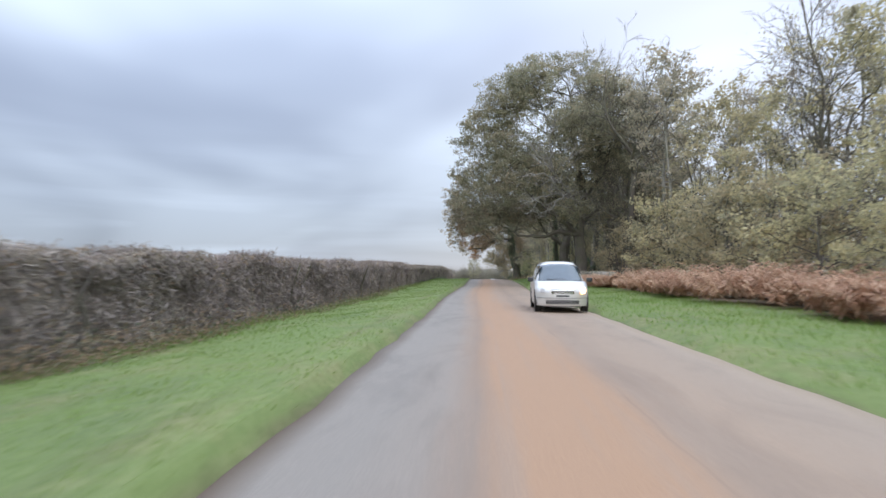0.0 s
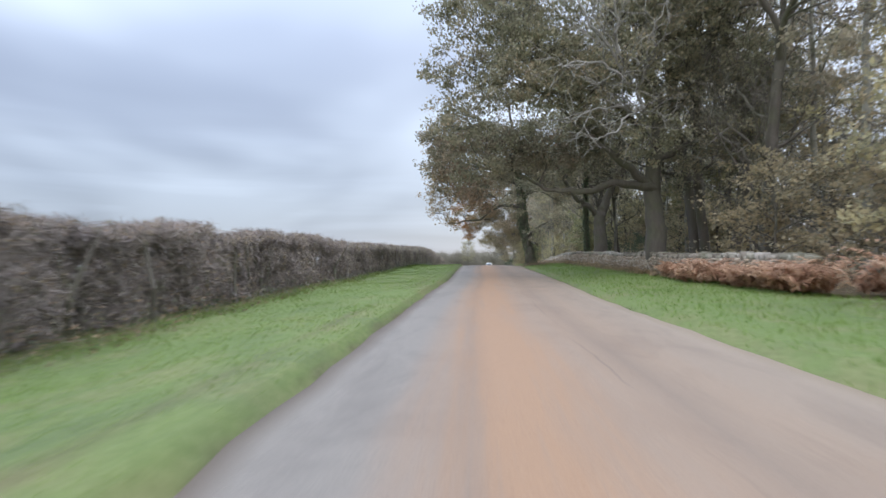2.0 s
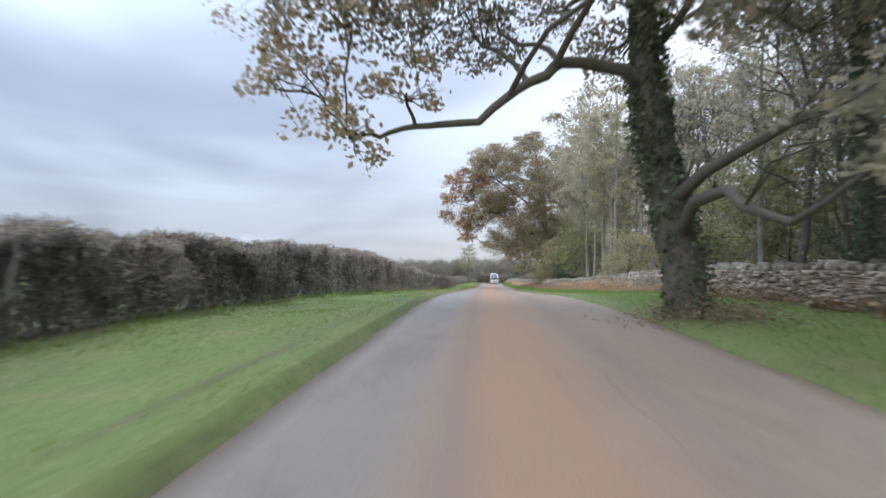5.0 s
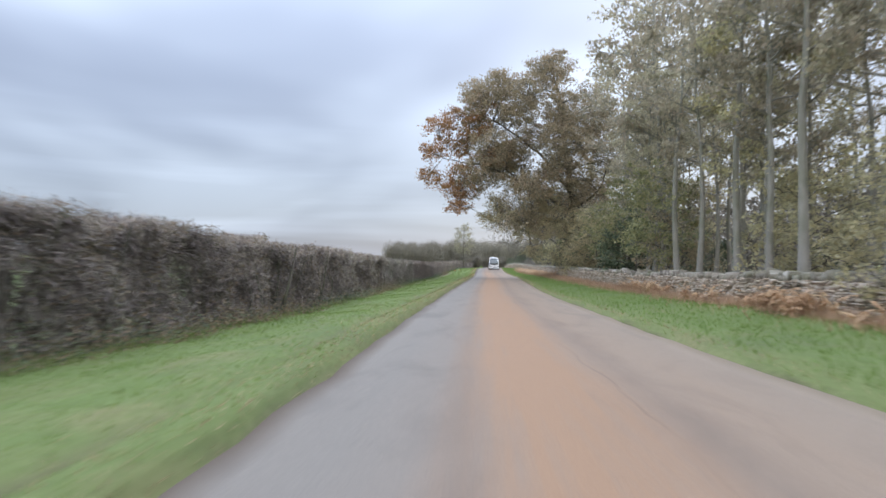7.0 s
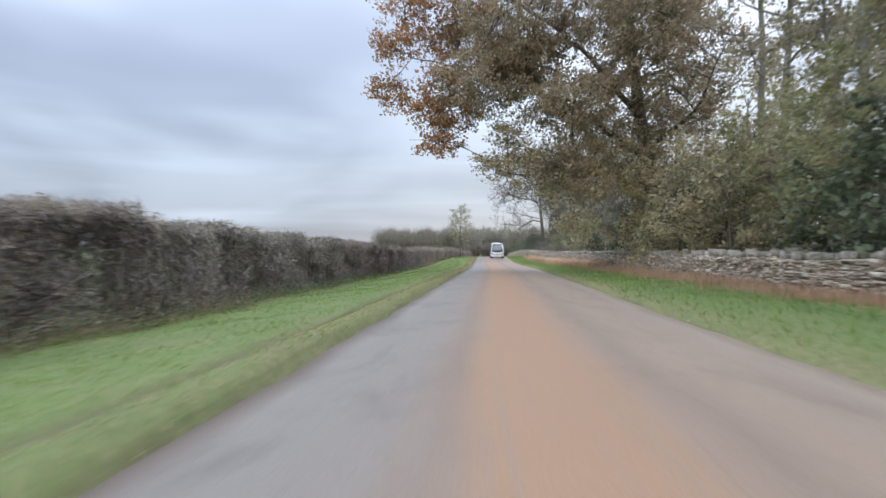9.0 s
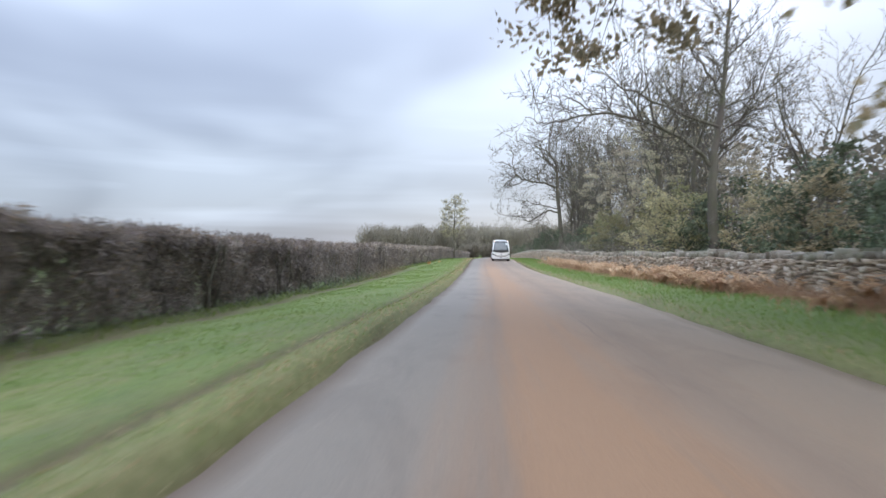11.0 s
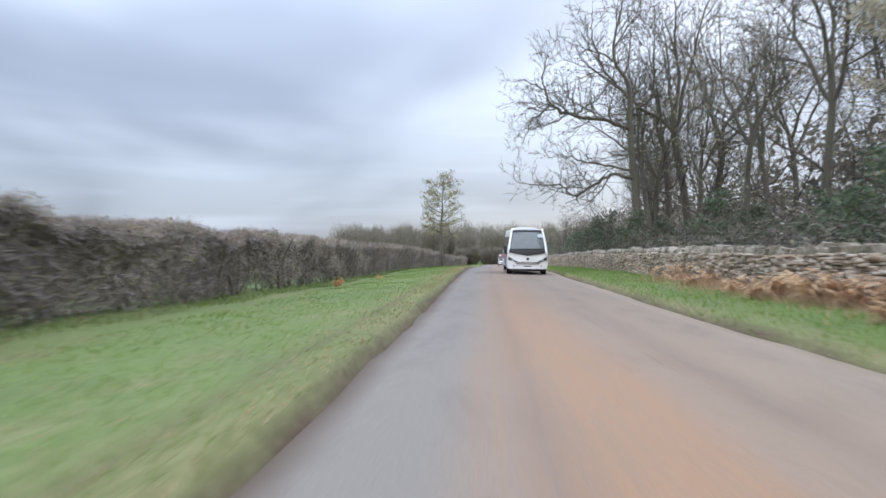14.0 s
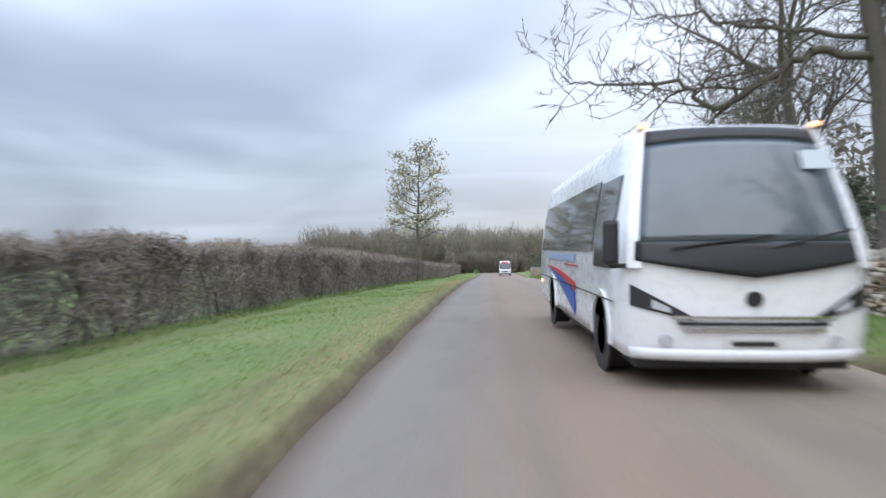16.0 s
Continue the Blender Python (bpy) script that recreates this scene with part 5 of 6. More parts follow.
    seg = np.concatenate([np.c_[foot, mid, r, r * 0.8], np.c_[mid, tip, r * 0.8, r * 0.3]])
    tagged(part("stemwork", np_mesh("stemwork", *tubes(seg, 5), M_BARK_OAK), parent=top), kind="stuff")
    # inner tangle, coloured darker than the outer twigs to paint shade in the gaps
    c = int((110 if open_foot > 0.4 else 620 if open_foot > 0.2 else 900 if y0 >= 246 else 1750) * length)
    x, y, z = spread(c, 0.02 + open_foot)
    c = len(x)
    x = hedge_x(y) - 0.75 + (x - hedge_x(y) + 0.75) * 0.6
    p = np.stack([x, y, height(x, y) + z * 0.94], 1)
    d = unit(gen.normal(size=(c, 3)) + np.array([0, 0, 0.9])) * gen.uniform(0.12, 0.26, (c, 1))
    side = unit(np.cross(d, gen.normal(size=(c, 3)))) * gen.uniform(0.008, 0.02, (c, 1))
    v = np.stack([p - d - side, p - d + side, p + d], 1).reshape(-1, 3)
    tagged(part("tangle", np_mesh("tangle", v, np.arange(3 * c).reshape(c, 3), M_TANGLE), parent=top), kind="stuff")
    return top


hg = np.random.default_rng(51)
HEDGES = [
    (-22, 14, "clipped leafless brown hedge beside the grass verge", 0.0, 420, 300, None), (14, 42, "clipped leafless brown hedge beside the grass verge", 0.0, 420, 300, None),
    (42, 57, "clipped brown hedge with russet leaves beside the verge", 0.0, 400, 320, None), (57, 70, "clipped hedge with sky showing between its upper twigs", 0.0, 380, 240, None),
    (70, 102, "clipped leafless brown hedge beside the grass verge", 0.0, 380, 240, None), (102, 132, "tall bushy hedge with russet leaves on a low bank", 0.0, 420, 420, None),
    (132, 146, "brown hedge with brambles at its foot", 0.0, 400, 320, None), (146, 164, "dark green ivy-grown stretch of hedge", 0.0, 330, 520, M_EVERGREEN),
    (164, 190, "clipped leafless brown hedge beside the grass verge", 0.0, 400, 240, None), (190, 203, "brown hedge with gaps showing a green field", 0.3, 300, 220, None),
    (203, 224, "clipped brown hedge beside the grass verge", 0.0, 400, 260, None), (224, 229, "clipped brown hedge beside the grass verge", 0.08, 400, 260, None), (229, 246, "brown hedge open at its foot between bare stems", 0.34, 440, 280, None),
    (246, 290, "clipped leafless brown hedge beside the grass verge", 0.05, 360, 240, None), (290, 400, "distant clipped brown hedge beside the lane", 0.0, 90, 60, None),
]
for y0, y1, label, foot, tn, ln, lm in HEDGES:
    hedge_section(y0, y1, label, hg, tn, ln, foot, lm)

# ---- grass, bracken, undergrowth: too many to count ----
def blades(x, y, tall, wide, gen, lean=0.5):
    n = len(x)
    p = np.stack([x, y, height(x, y) - 0.01], 1)
    a = gen.uniform(0, 2 * np.pi, n)
    side = np.stack([np.cos(a), np.sin(a), np.zeros(n)], 1) * (wide * gen.uniform(0.6, 1.3, n))[:, None]
    h = tall * gen.uniform(0.45, 1.3, n)
    tip = p + np.stack([gen.normal(size=n) * lean * h, gen.normal(size=n) * lean * h, h], 1)
    return np.stack([p - side, p + side, tip], 1).reshape(-1, 3), np.arange(3 * n).reshape(n, 3)


vg = np.random.default_rng(61)
n = 220000
y = np.where(vg.uniform(size=n) < 0.85, vg.uniform(0, 275, n), vg.uniform(275, 420, n))
u = vg.uniform(0, 1, n)
x = edge_left(y) - 0.12 - 0.25 * vg.uniform(0, 1, n) - u * 4.1
tagged(new("verge_grass", np_mesh("verge_grass", *blades(x, y, 0.038 + 0.006 * (np.sin(1.7 * y + 2.1 * x) + np.sin(3.9 * x - 0.73 * y) + np.sin(0.37 * y - 1.3 * x + 2)) + 0.02 * u, 0.010, vg, 0.8), M_BLADE)), "short green grass on the roadside verge", "grass", kind="stuff")
n = 110000
y = vg.uniform(5, 330, n)
x = edge_right(y) + 0.04 + vg.uniform(0, 1, n) ** 0.8 * (wall_x(y) - edge_right(y) - 0.4)
tagged(new("verge_grass", np_mesh("verge_grass", *blades(x, y, 0.11, 0.012, vg), M_BLADE)), "green grass between the lane and the wall", "grass", kind="stuff")
n = 26000
y = vg.uniform(100, 236, n)
x = wall_x(y) - 0.35 - np.abs(vg.normal(size=n)) * 0.75
tagged(new("dry_grass", np_mesh("dry_grass", *blades(x, y, 0.36, 0.010, vg, 0.35), M_BRACKEN)), "dry reddish-brown grass at the foot of the wall", "grass", kind="stuff")
n = 26000
y = vg.uniform(-10, 330, n)
x = hedge_x(y) + 0.55 - np.abs(vg.normal(size=n)) * 0.6
tagged(new("rough_grass", np_mesh("rough_grass", *blades(x, y, 0.16, 0.010, vg, 0.6), M_BLADE)), "rough grass and weeds along the foot of the hedge", "grass", kind="stuff")

n = 34000
y = 290 - 195 * vg.uniform(0, 1, n) ** 1.2
x = edge_left(y) - 0.10 - np.clip((y - 206) / 14, 0, 1) * 0.2 - np.abs(vg.normal(size=n)) * 0.5
x = np.where(vg.uniform(size=n) < 0.3, edge_right(y) + 0.03 + np.abs(vg.normal(size=n)) * 0.22, x)
tagged(new("dry_grass", np_mesh("dry_grass", *blades(x, y, 0.055, 0.008, vg, 0.9), M_STRAW)), "flattened straw-coloured grass along the lane's edge", "grass", kind="stuff")


def fronds(px, py, tall, gen, per=6, pinnae=9):
    """Arching dead fern fronds with rows of pinnae."""
    n = len(px) * per
    base = np.repeat(np.stack([px, py, height(px, py)], 1), per, 0)
    a = gen.uniform(0, 2 * np.pi, n)
    out = np.stack([np.cos(a), np.sin(a), np.zeros(n)], 1)
    h = np.repeat(tall * gen.uniform(0.5, 1.25, len(px)), per)[:, None] * gen.uniform(0.7, 1.1, (n, 1))
    reach = h * gen.uniform(0.25, 0.9, (n, 1))
    side = np.stack([-np.sin(a), np.cos(a), np.zeros(n)], 1)
    vs = []
    for k in range(pinnae):
        t = 0.3 + 0.7 * k / (pinnae - 1)
        p = base + out * reach * t ** 1.6 + np.array([0, 0, 1.0]) * h * (1.5 * t - 0.75 * t * t)
        w = 0.26 * (1.15 - t) + 0.05
        for s in (-1, 1):
            tip = p + side * s * w * gen.uniform(0.7, 1.2, (n, 1)) + out * w * 0.35 - np.array([0, 0, 1.0]) * w * gen.uniform(0.0, 0.8, (n, 1))
            vs.append(np.stack([p - out * 0.045, p + out * 0.045, tip], 1))
    v = np.concatenate(vs, 1).reshape(-1, 3)
    return v, np.arange(len(v)).reshape(-1, 3)


n = 1500
y = vg.uniform(0, 58, n)
x = np.where(y > 45, 7.7 + 1.3 * vg.uniform(0, 1, n), 7.9 + 4.2 * vg.uniform(0, 1, n))
keep = np.sin(y * 0.8 + x) + np.sin(y * 0.31 - x * 1.7) + vg.normal(size=n) * 0.5 > -0.5
x, y = x[keep] + 0.3 * np.sin(y[keep] * 0.55), y[keep]
tagged(new("bracken", np_mesh("bracken", *fronds(x, y, (1.35 + 0.35 * np.sin(y * 0.45) * np.sin(y * 0.17 + 1)) * np.where(y > 44, 0.62, 1.0), vg, 5, 9), M_BRACKEN)), "waist-high rust-brown dead bracken beside the verge", "bracken", kind="stuff")
n = 700
y = np.concatenate([vg.uniform(176, 222, n - 220), vg.uniform(222, 236, 80), vg.uniform(108, 140, 140)])
keep = np.sin(y * 0.9) + np.sin(y * 0.37 + 1) + vg.normal(size=n) * 0.6 > -0.2
y = y[keep]
x = wall_x(y) - 0.45 - vg.uniform(0, 1.0, len(y)) ** 1.5 * 1.3
tagged(new("bracken", np_mesh("bracken", *fronds(x, y, 0.8, vg, 5, 7), M_BRACKEN)), "low reddish dead bracken against the stone wall", "bracken", kind="stuff")
n = 110
y = vg.uniform(58, 108, n)
x = wall_x(y) - 0.4 - np.abs(vg.normal(size=n)) * 0.5
tagged(new("bracken", np_mesh("bracken", *fronds(x, y, 0.36, vg, 5, 7), M_STRAW)), "sparse low dead bracken at the wall's foot", "bracken", kind="stuff")
n = 26000
y = vg.uniform(5, 330, n)
x = 10.5 + 9 * vg.uniform(0, 1, n)
z = 1.7 * vg.uniform(0, 1, n) ** 1.4 * (0.7 + 0.5 * np.sin(y * 0.21) * np.sin(y * 0.57 + x))
tagged(new("undergrowth", np_mesh("undergrowth", *leaf_quads(np.stack([x, y, height(x, y) + np.abs(z)], 1), 0.22, vg, 0.5), M_GREY_LEAF)), "brown and green brambles on the woodland floor", "undergrowth", kind="stuff")
n = 34000
y = vg.uniform(200, 300, n)
x = 9.9 + 4.5 * vg.uniform(0, 1, n)
z = 3.0 * vg.uniform(0, 1, n) ** 1.2 * (0.75 + 0.35 * np.sin(y * 0.33) * np.sin(y * 0.91 + x))
tagged(new("thicket", np_mesh("thicket", *leaf_quads(np.stack([x, y, height(x, y) + np.abs(z)], 1), 0.42, vg, 0.07), M_BRUSH)), "grey-brown thicket of bare brush behind the wall", "undergrowth", kind="stuff")
n = 60000
y = vg.uniform(-10, 360, n)
x = 22 + 14 * vg.uniform(0, 1, n)
z = 11.0 * vg.uniform(0, 1, n) * (0.75 + 0.3 * np.sin(y * 0.31) * np.sin(y * 0.13 + 2))
tagged(new("deep_wood", np_mesh("deep_wood", *leaf_quads(np.stack([x, y, height(x, y) + z], 1), 0.75, vg, 0.45), M_FAR)), "dim tangle of branches deep in the wood", "woodland", kind="stuff")


def far_wood(x0, x1, y0, y1, count, low, high, gen, label, per=1500):
    """A far stand of bare trees: fans of upswept boughs and fine twigs on short trunks."""
    tri = []
    for k in range(count):
        cx, cy = gen.uniform(x0, x1), gen.uniform(y0, y1)
        h = gen.uniform(low, high)
        q = unit(gen.normal(size=(per, 3))) * gen.uniform(0.1, 1, (per, 1)) ** 0.6
        foot = np.array([cx, cy, float(height(cx, cy))])
        p = foot + np.array([0, 0, h * 0.5]) + q * np.array([h * 0.38, h * 0.38, h * 0.5])
        d = unit((p - foot) * np.array([1, 1, 0.7]) + gen.normal(size=(per, 3)) * h * 0.16) * gen.uniform(0.5, 1.5, (per, 1))
        side = unit(np.cross(d, gen.normal(size=(per, 3)))) * gen.uniform(0.03, 0.085, (per, 1))
        tri.append(np.stack([p - d - side, p - d + side, p + d], 1))
        top = foot + np.array([gen.normal() * 0.4, 0, h * 0.8])
        for turn in (np.array([0.22, 0, 0]), np.array([0, 0.22, 0])):
            tri.append(np.stack([foot - turn, foot + turn, top])[None])
    v = np.concatenate(tri).reshape(-1, 3)
    tagged(new("far_woods", np_mesh("far_woods", v, np.arange(len(v)).reshape(-1, 3), M_FAR)), label, "woodland", kind="stuff")


far_wood(-44, -3, 400, 440, 70, 9, 14, vg, "hazy brown wood beyond the end of the hedge")
far_wood(-8, 12, 388, 398, 22, 3, 5.5, vg, "brown thorn bushes where the lane bends out of sight")
# brambles and fallen leaves at the hedge's foot
n = 15000
y = np.concatenate([vg.normal(c, w, n // 5) for c, w in ((9, 4), (118, 6), (142, 6), (206, 6), (30, 12))])
x = hedge_x(y) + 0.75 - np.abs(vg.normal(size=len(y))) * 0.5
z = np.abs(vg.normal(size=len(y))) * 0.26
tagged(new("brambles", np_mesh("brambles", *leaf_quads(np.stack([x, y, height(x, y) + z], 1), 0.06, vg, 0.6, up=0.5), M_HEDGE_LEAF)), "reddish brambles and fallen leaves under the hedge", "brambles", kind="stuff")
n = 16000
y = np.concatenate([vg.uniform(0, 300, n // 2), vg.normal(108, 8, n // 8), vg.normal(135, 6, n // 8), vg.normal(155, 8, n // 8), vg.normal(196, 6, n // 8)])
x = hedge_x(y) + 0.45 - np.abs(vg.normal(size=n)) * 0.45
z = np.abs(vg.normal(size=n)) * 0.2
tagged(new("nettles", np_mesh("nettles", *leaf_quads(np.stack([x, y, height(x, y) + z], 1), 0.07, vg, 0.5, up=0.5), M_EVERGREEN)), "dark green nettles and ivy at the hedge's foot", "weeds", kind="stuff")
n = 15000
y = vg.uniform(62, 108, n)
x = wall_x(y) - 0.25 - np.abs(vg.normal(size=n)) * 0.7
near_trunk = vg.uniform(size=n) < 0.2
x = np.where(near_trunk, 4.6 + vg.normal(size=n) * 0.8, x)
y = np.where(near_trunk, 86.3 + vg.normal(size=n) * 0.9, y)
z = np.abs(vg.normal(size=n)) * 0.24 * (0.7 + 0.5 * np.sin(y * 0.9) * np.sin(y * 0.37))
tagged(new("brambles", np_mesh("brambles", *leaf_quads(np.stack([x, y, height(x, y) + np.abs(z)], 1), 0.075, vg, 0.55, up=0.5), M_HEDGE_LEAF)), "brown and green brambles at the wall's foot", "brambles", kind="stuff")
far_wood(-6, 60, 430, 480, 60, 11, 16, vg, "bare brown wood where the lane disappears")
far_wood(-420, -85, 560, 640, 60, 8, 12, vg, "low line of far trees beyond the fields", 700)


# ---- orange seedlings on the verge ----
def seedling(x, y, tall, seed):
    gen = np.random.default_rng(seed)
    top = tagged(empty("seedling_bush"), "small orange-leaved seedling bush on the grass verge", "bush", group="orange seedlings")
    seg, ends = [], []
    for _ in range(14):
        sp, sr = wander((0, 0, -0.03), (gen.normal() * 0.5, gen.normal() * 0.5, 1), tall * gen.uniform(0.6, 1.1), 0.006, 0.002, 4, gen, 0.2, 0.05)
        seg += to_segs(sp, sr)
        ends += list(sp[1:])
    part("stems", np_mesh("stems", *tubes(seg, 4), M_BARK_ASH), parent=top)
    ends = np.array(ends)
    part("foliage", np_mesh("foliage", *leaf_quads(ends[gen.integers(0, len(ends), 260)] + gen.normal(size=(260, 3)) * 0.05, 0.07, gen, 0.7), M_ORANGE_LEAF), parent=top)
    stand(top, x, y, sink=0.0)


seedling(-5.7, 235.5, 0.40, 81)
seedling(-4.7, 240.4, 0.11, 82)

# ---- dry-stone wall ----
def stone_mesh(name, gen, sx, sy, sz, material):
    """A rough block: a cube with dented corners and chamfered edges."""
    bm = bmesh.new()
    bmesh.ops.create_cube(bm, size=1.0)
    bmesh.ops.scale(bm, vec=(sx, sy, sz), verts=bm.verts)
    for v in bm.verts:
        v.co += Vector(gen.uniform(-0.13, 0.13, 3) * np.array([sx, sy, sz]))
    return bm_mesh(name, bm, material)


WALL_Y0, WALL_Y1 = 47.0, 345.0
wall = tagged(empty("stone_wall"), "old dry-stone wall of pale limestone with upright coping stones", "wall", kind="structure")
wg = np.random.default_rng(71)
core_y = np.arange(WALL_Y0, WALL_Y1 + 0.1, 2.0)


def wall_tall(y):
    return 1.08 + 0.16 * np.clip((np.asarray(y, float) - 165) / 30, 0, 1) - 0.08 * np.clip((np.asarray(y, float) - 250) / 30, 0, 1)


cx, cz = wall_x(core_y), height(wall_x(core_y), core_y)
ch = wall_tall(core_y) - 0.16
cv = np.stack([np.stack([cx - 0.14, core_y, cz - 0.2], 1), np.stack([cx - 0.10, core_y, cz + ch], 1), np.stack([cx + 0.30, core_y, cz + ch], 1), np.stack([cx + 0.34, core_y, cz - 0.2], 1)], 1).reshape(-1, 3)
ci = (np.arange(len(core_y) - 1)[:, None] * 4 + np.arange(3)).ravel()
part("wall_core", np_mesh("wall_core", cv, np.stack([ci, ci + 1, ci + 5, ci + 4], 1), M_STONE), parent=wall)
CUBE = np.array([[-1, -1, -1], [1, -1, -1], [1, 1, -1], [-1, 1, -1], [-1, -1, 1], [1, -1, 1], [1, 1, 1], [-1, 1, 1]]) * 0.5
CUBE_F = np.array([[0, 3, 2, 1], [4, 5, 6, 7], [0, 1, 5, 4], [1, 2, 6, 5], [2, 3, 7, 6], [3, 0, 4, 7]])
courses = 15
rows_p, rows_s = [], []
for c in range(courses):
    n = int((WALL_Y1 - WALL_Y0) / 0.19)
    w = 0.06 + 0.36 * wg.uniform(0, 1, n) ** 1.8
    yy = WALL_Y0 + np.cumsum(w) * (WALL_Y1 - WALL_Y0) / w.sum() - w / 2
    hh = (wall_tall(yy) - 0.16) / courses
    xx = wall_x(yy)
    rows_p.append(np.stack([xx - 0.15 + wg.normal(size=n) * 0.04 + 0.02 * c / courses, yy, height(xx, yy) + hh * (c + 0.5) + wg.normal(size=n) * 0.018], 1))
    rows_s.append(np.stack([np.full(n, 0.16), w * 0.97, hh * np.where(wg.uniform(size=n) < 0.12, wg.uniform(1.5, 2.1, n), wg.uniform(0.5, 1.2, n))], 1))
sp, ss = np.concatenate(rows_p), np.concatenate(rows_s)
keep = (sp[:, 1] > 203) & (sp[:, 1] < 216) & (sp[:, 2] > height(sp[:, 0], sp[:, 1]) + 0.3)
keep_i = np.nonzero(keep)[0][:260]
rest = np.ones(len(sp), bool)
rest[keep_i] = False
corner = CUBE[None] * ss[rest][:, None] + wg.uniform(-0.10, 0.10, (rest.sum(), 8, 3)) * ss[rest][:, None]
sv = (sp[rest][:, None] + corner).reshape(-1, 3)
sf = (CUBE_F[None] + (np.arange(rest.sum()) * 8)[:, None, None]).reshape(-1, 4)
tagged(part("stonework", np_mesh("stonework", sv, sf, M_STONE), parent=wall), kind="stuff")
shapes = [stone_mesh("stone", wg, 1, 1, 1, M_STONE) for _ in range(8)]
cope_shapes = [stone_mesh("coping_stone", wg, 1, 1, 1, M_COPING) for _ in range(8)]
for k, i in enumerate(keep_i):
    part("stone", shapes[k % 8], parent=wall, at=Matrix.Translation(sp[i]) @ Matrix.Diagonal((*ss[i], 1)))
# coping stones stand on edge along the top
n = int((WALL_Y1 - WALL_Y0) / 0.135)
yy = WALL_Y0 + (np.arange(n) + 0.5) * 0.135
xx = wall_x(yy)
ct = wg.uniform(0.10, 0.24, n) + 0.14 * wg.uniform(0, 1, n) ** 3
cp = np.stack([xx + 0.10 + wg.normal(size=n) * 0.03, yy, height(xx, yy) + wall_tall(yy) - 0.18 + ct / 2], 1)
cs = np.stack([wg.uniform(0.30, 0.50, n), wg.uniform(0.05, 0.135, n), ct], 1)
near = (yy > 205) & (yy < 238)
tilt = wg.normal(size=n) * 0.33 + 0.3 * np.sin(yy * 0.31)
corner = CUBE[None] * cs[:, None] + wg.uniform(-0.10, 0.10, (n, 8, 3)) * cs[:, None]
ca, sa = np.cos(tilt)[:, None], np.sin(tilt)[:, None]
turned = np.stack([corner[..., 0], corner[..., 1] * ca - corner[..., 2] * sa, corner[..., 1] * sa + corner[..., 2] * ca], -1)
f = ~near
tagged(part("coping", np_mesh("coping", (cp[f][:, None] + turned[f]).reshape(-1, 3), (CUBE_F[None] + (np.arange(f.sum()) * 8)[:, None, None]).reshape(-1, 4), M_COPING), parent=wall), kind="stuff")
for k, i in enumerate(np.nonzero(near)[0]):
    part("coping_stone", cope_shapes[k % 8], parent=wall, at=Matrix.Translation(cp[i]) @ Matrix.Rotation(float(tilt[i]), 4, "X") @ Matrix.Diagonal((*cs[i], 1)))

# ---- vehicles ----
M_WHITE = plain("white_vehicle_paint", (0.78, 0.79, 0.80), 0.28, 0.0, 0.05, 8, coat=0.6)
M_SILVER = plain("pale_silver_paint", (0.64, 0.625, 0.60), 0.32, 0.25, 0.05, 8, coat=0.6)
M_BLACK = plain("black_plastic", (0.018, 0.018, 0.02), 0.5, 0, 0.2, 40)
M_TYRE = plain("tyre_rubber", (0.022, 0.021, 0.02), 0.85, 0, 0.25, 60, 0.3)
M_CHROME = plain("chrome", (0.75, 0.75, 0.76), 0.18, 1.0, 0.05, 20)
M_RIM = plain("wheel_rim_grey", (0.35, 0.35, 0.36), 0.4, 0.7, 0.15, 20)
M_GLASS = make_glass("dark_window_glass")
# base tint paler than the side windows, standing in for reflected sky
M_GLASS_SKY = make_glass("sky_paled_windscreen_glass", (0.05, 0.064, 0.072), 1.55)
M_RED = plain("red_vinyl", (0.55, 0.04, 0.05), 0.35, 0, 0.05)
M_BLUE = plain("blue_vinyl", (0.03, 0.10, 0.42), 0.35, 0, 0.05)
M_PALE_BLUE = plain("pale_blue_vinyl", (0.30, 0.40, 0.58), 0.4, 0, 0.1)
M_PAPER = plain("white_paper", (0.45, 0.50, 0.52), 0.7, 0, 0.04)
M_PLATE = plain("number_plate_white", (0.62, 0.62, 0.60), 0.5, 0, 0.04)
M_LAMP_ON = make_lamp("lit_headlamp", (1.0, 0.48, 0.14), 3.4)
M_ORANGE = make_lamp("amber_marker_lamp", (1.0, 0.45, 0.05), 1.5)
M_LAMP_GLASS = make_glass("pale_headlamp_glass", (0.48, 0.49, 0.50))
M_LENS = make_glass("clear_lamp_lens", (0.35, 0.36, 0.38))


def wheel(parent, x, y, r, w, name="wheel"):
    hub = new(name)
    hub.parent = parent
    hub.matrix_local = Matrix.Translation((x, y, r))
    part("tyre", cyl(r, w, n=32, bevel=0.03), M_TYRE, hub, smooth=False)
    part("rim", cyl(r * 0.62, w + 0.02, n=24, bevel=0.02), M_RIM, hub)
    return hub


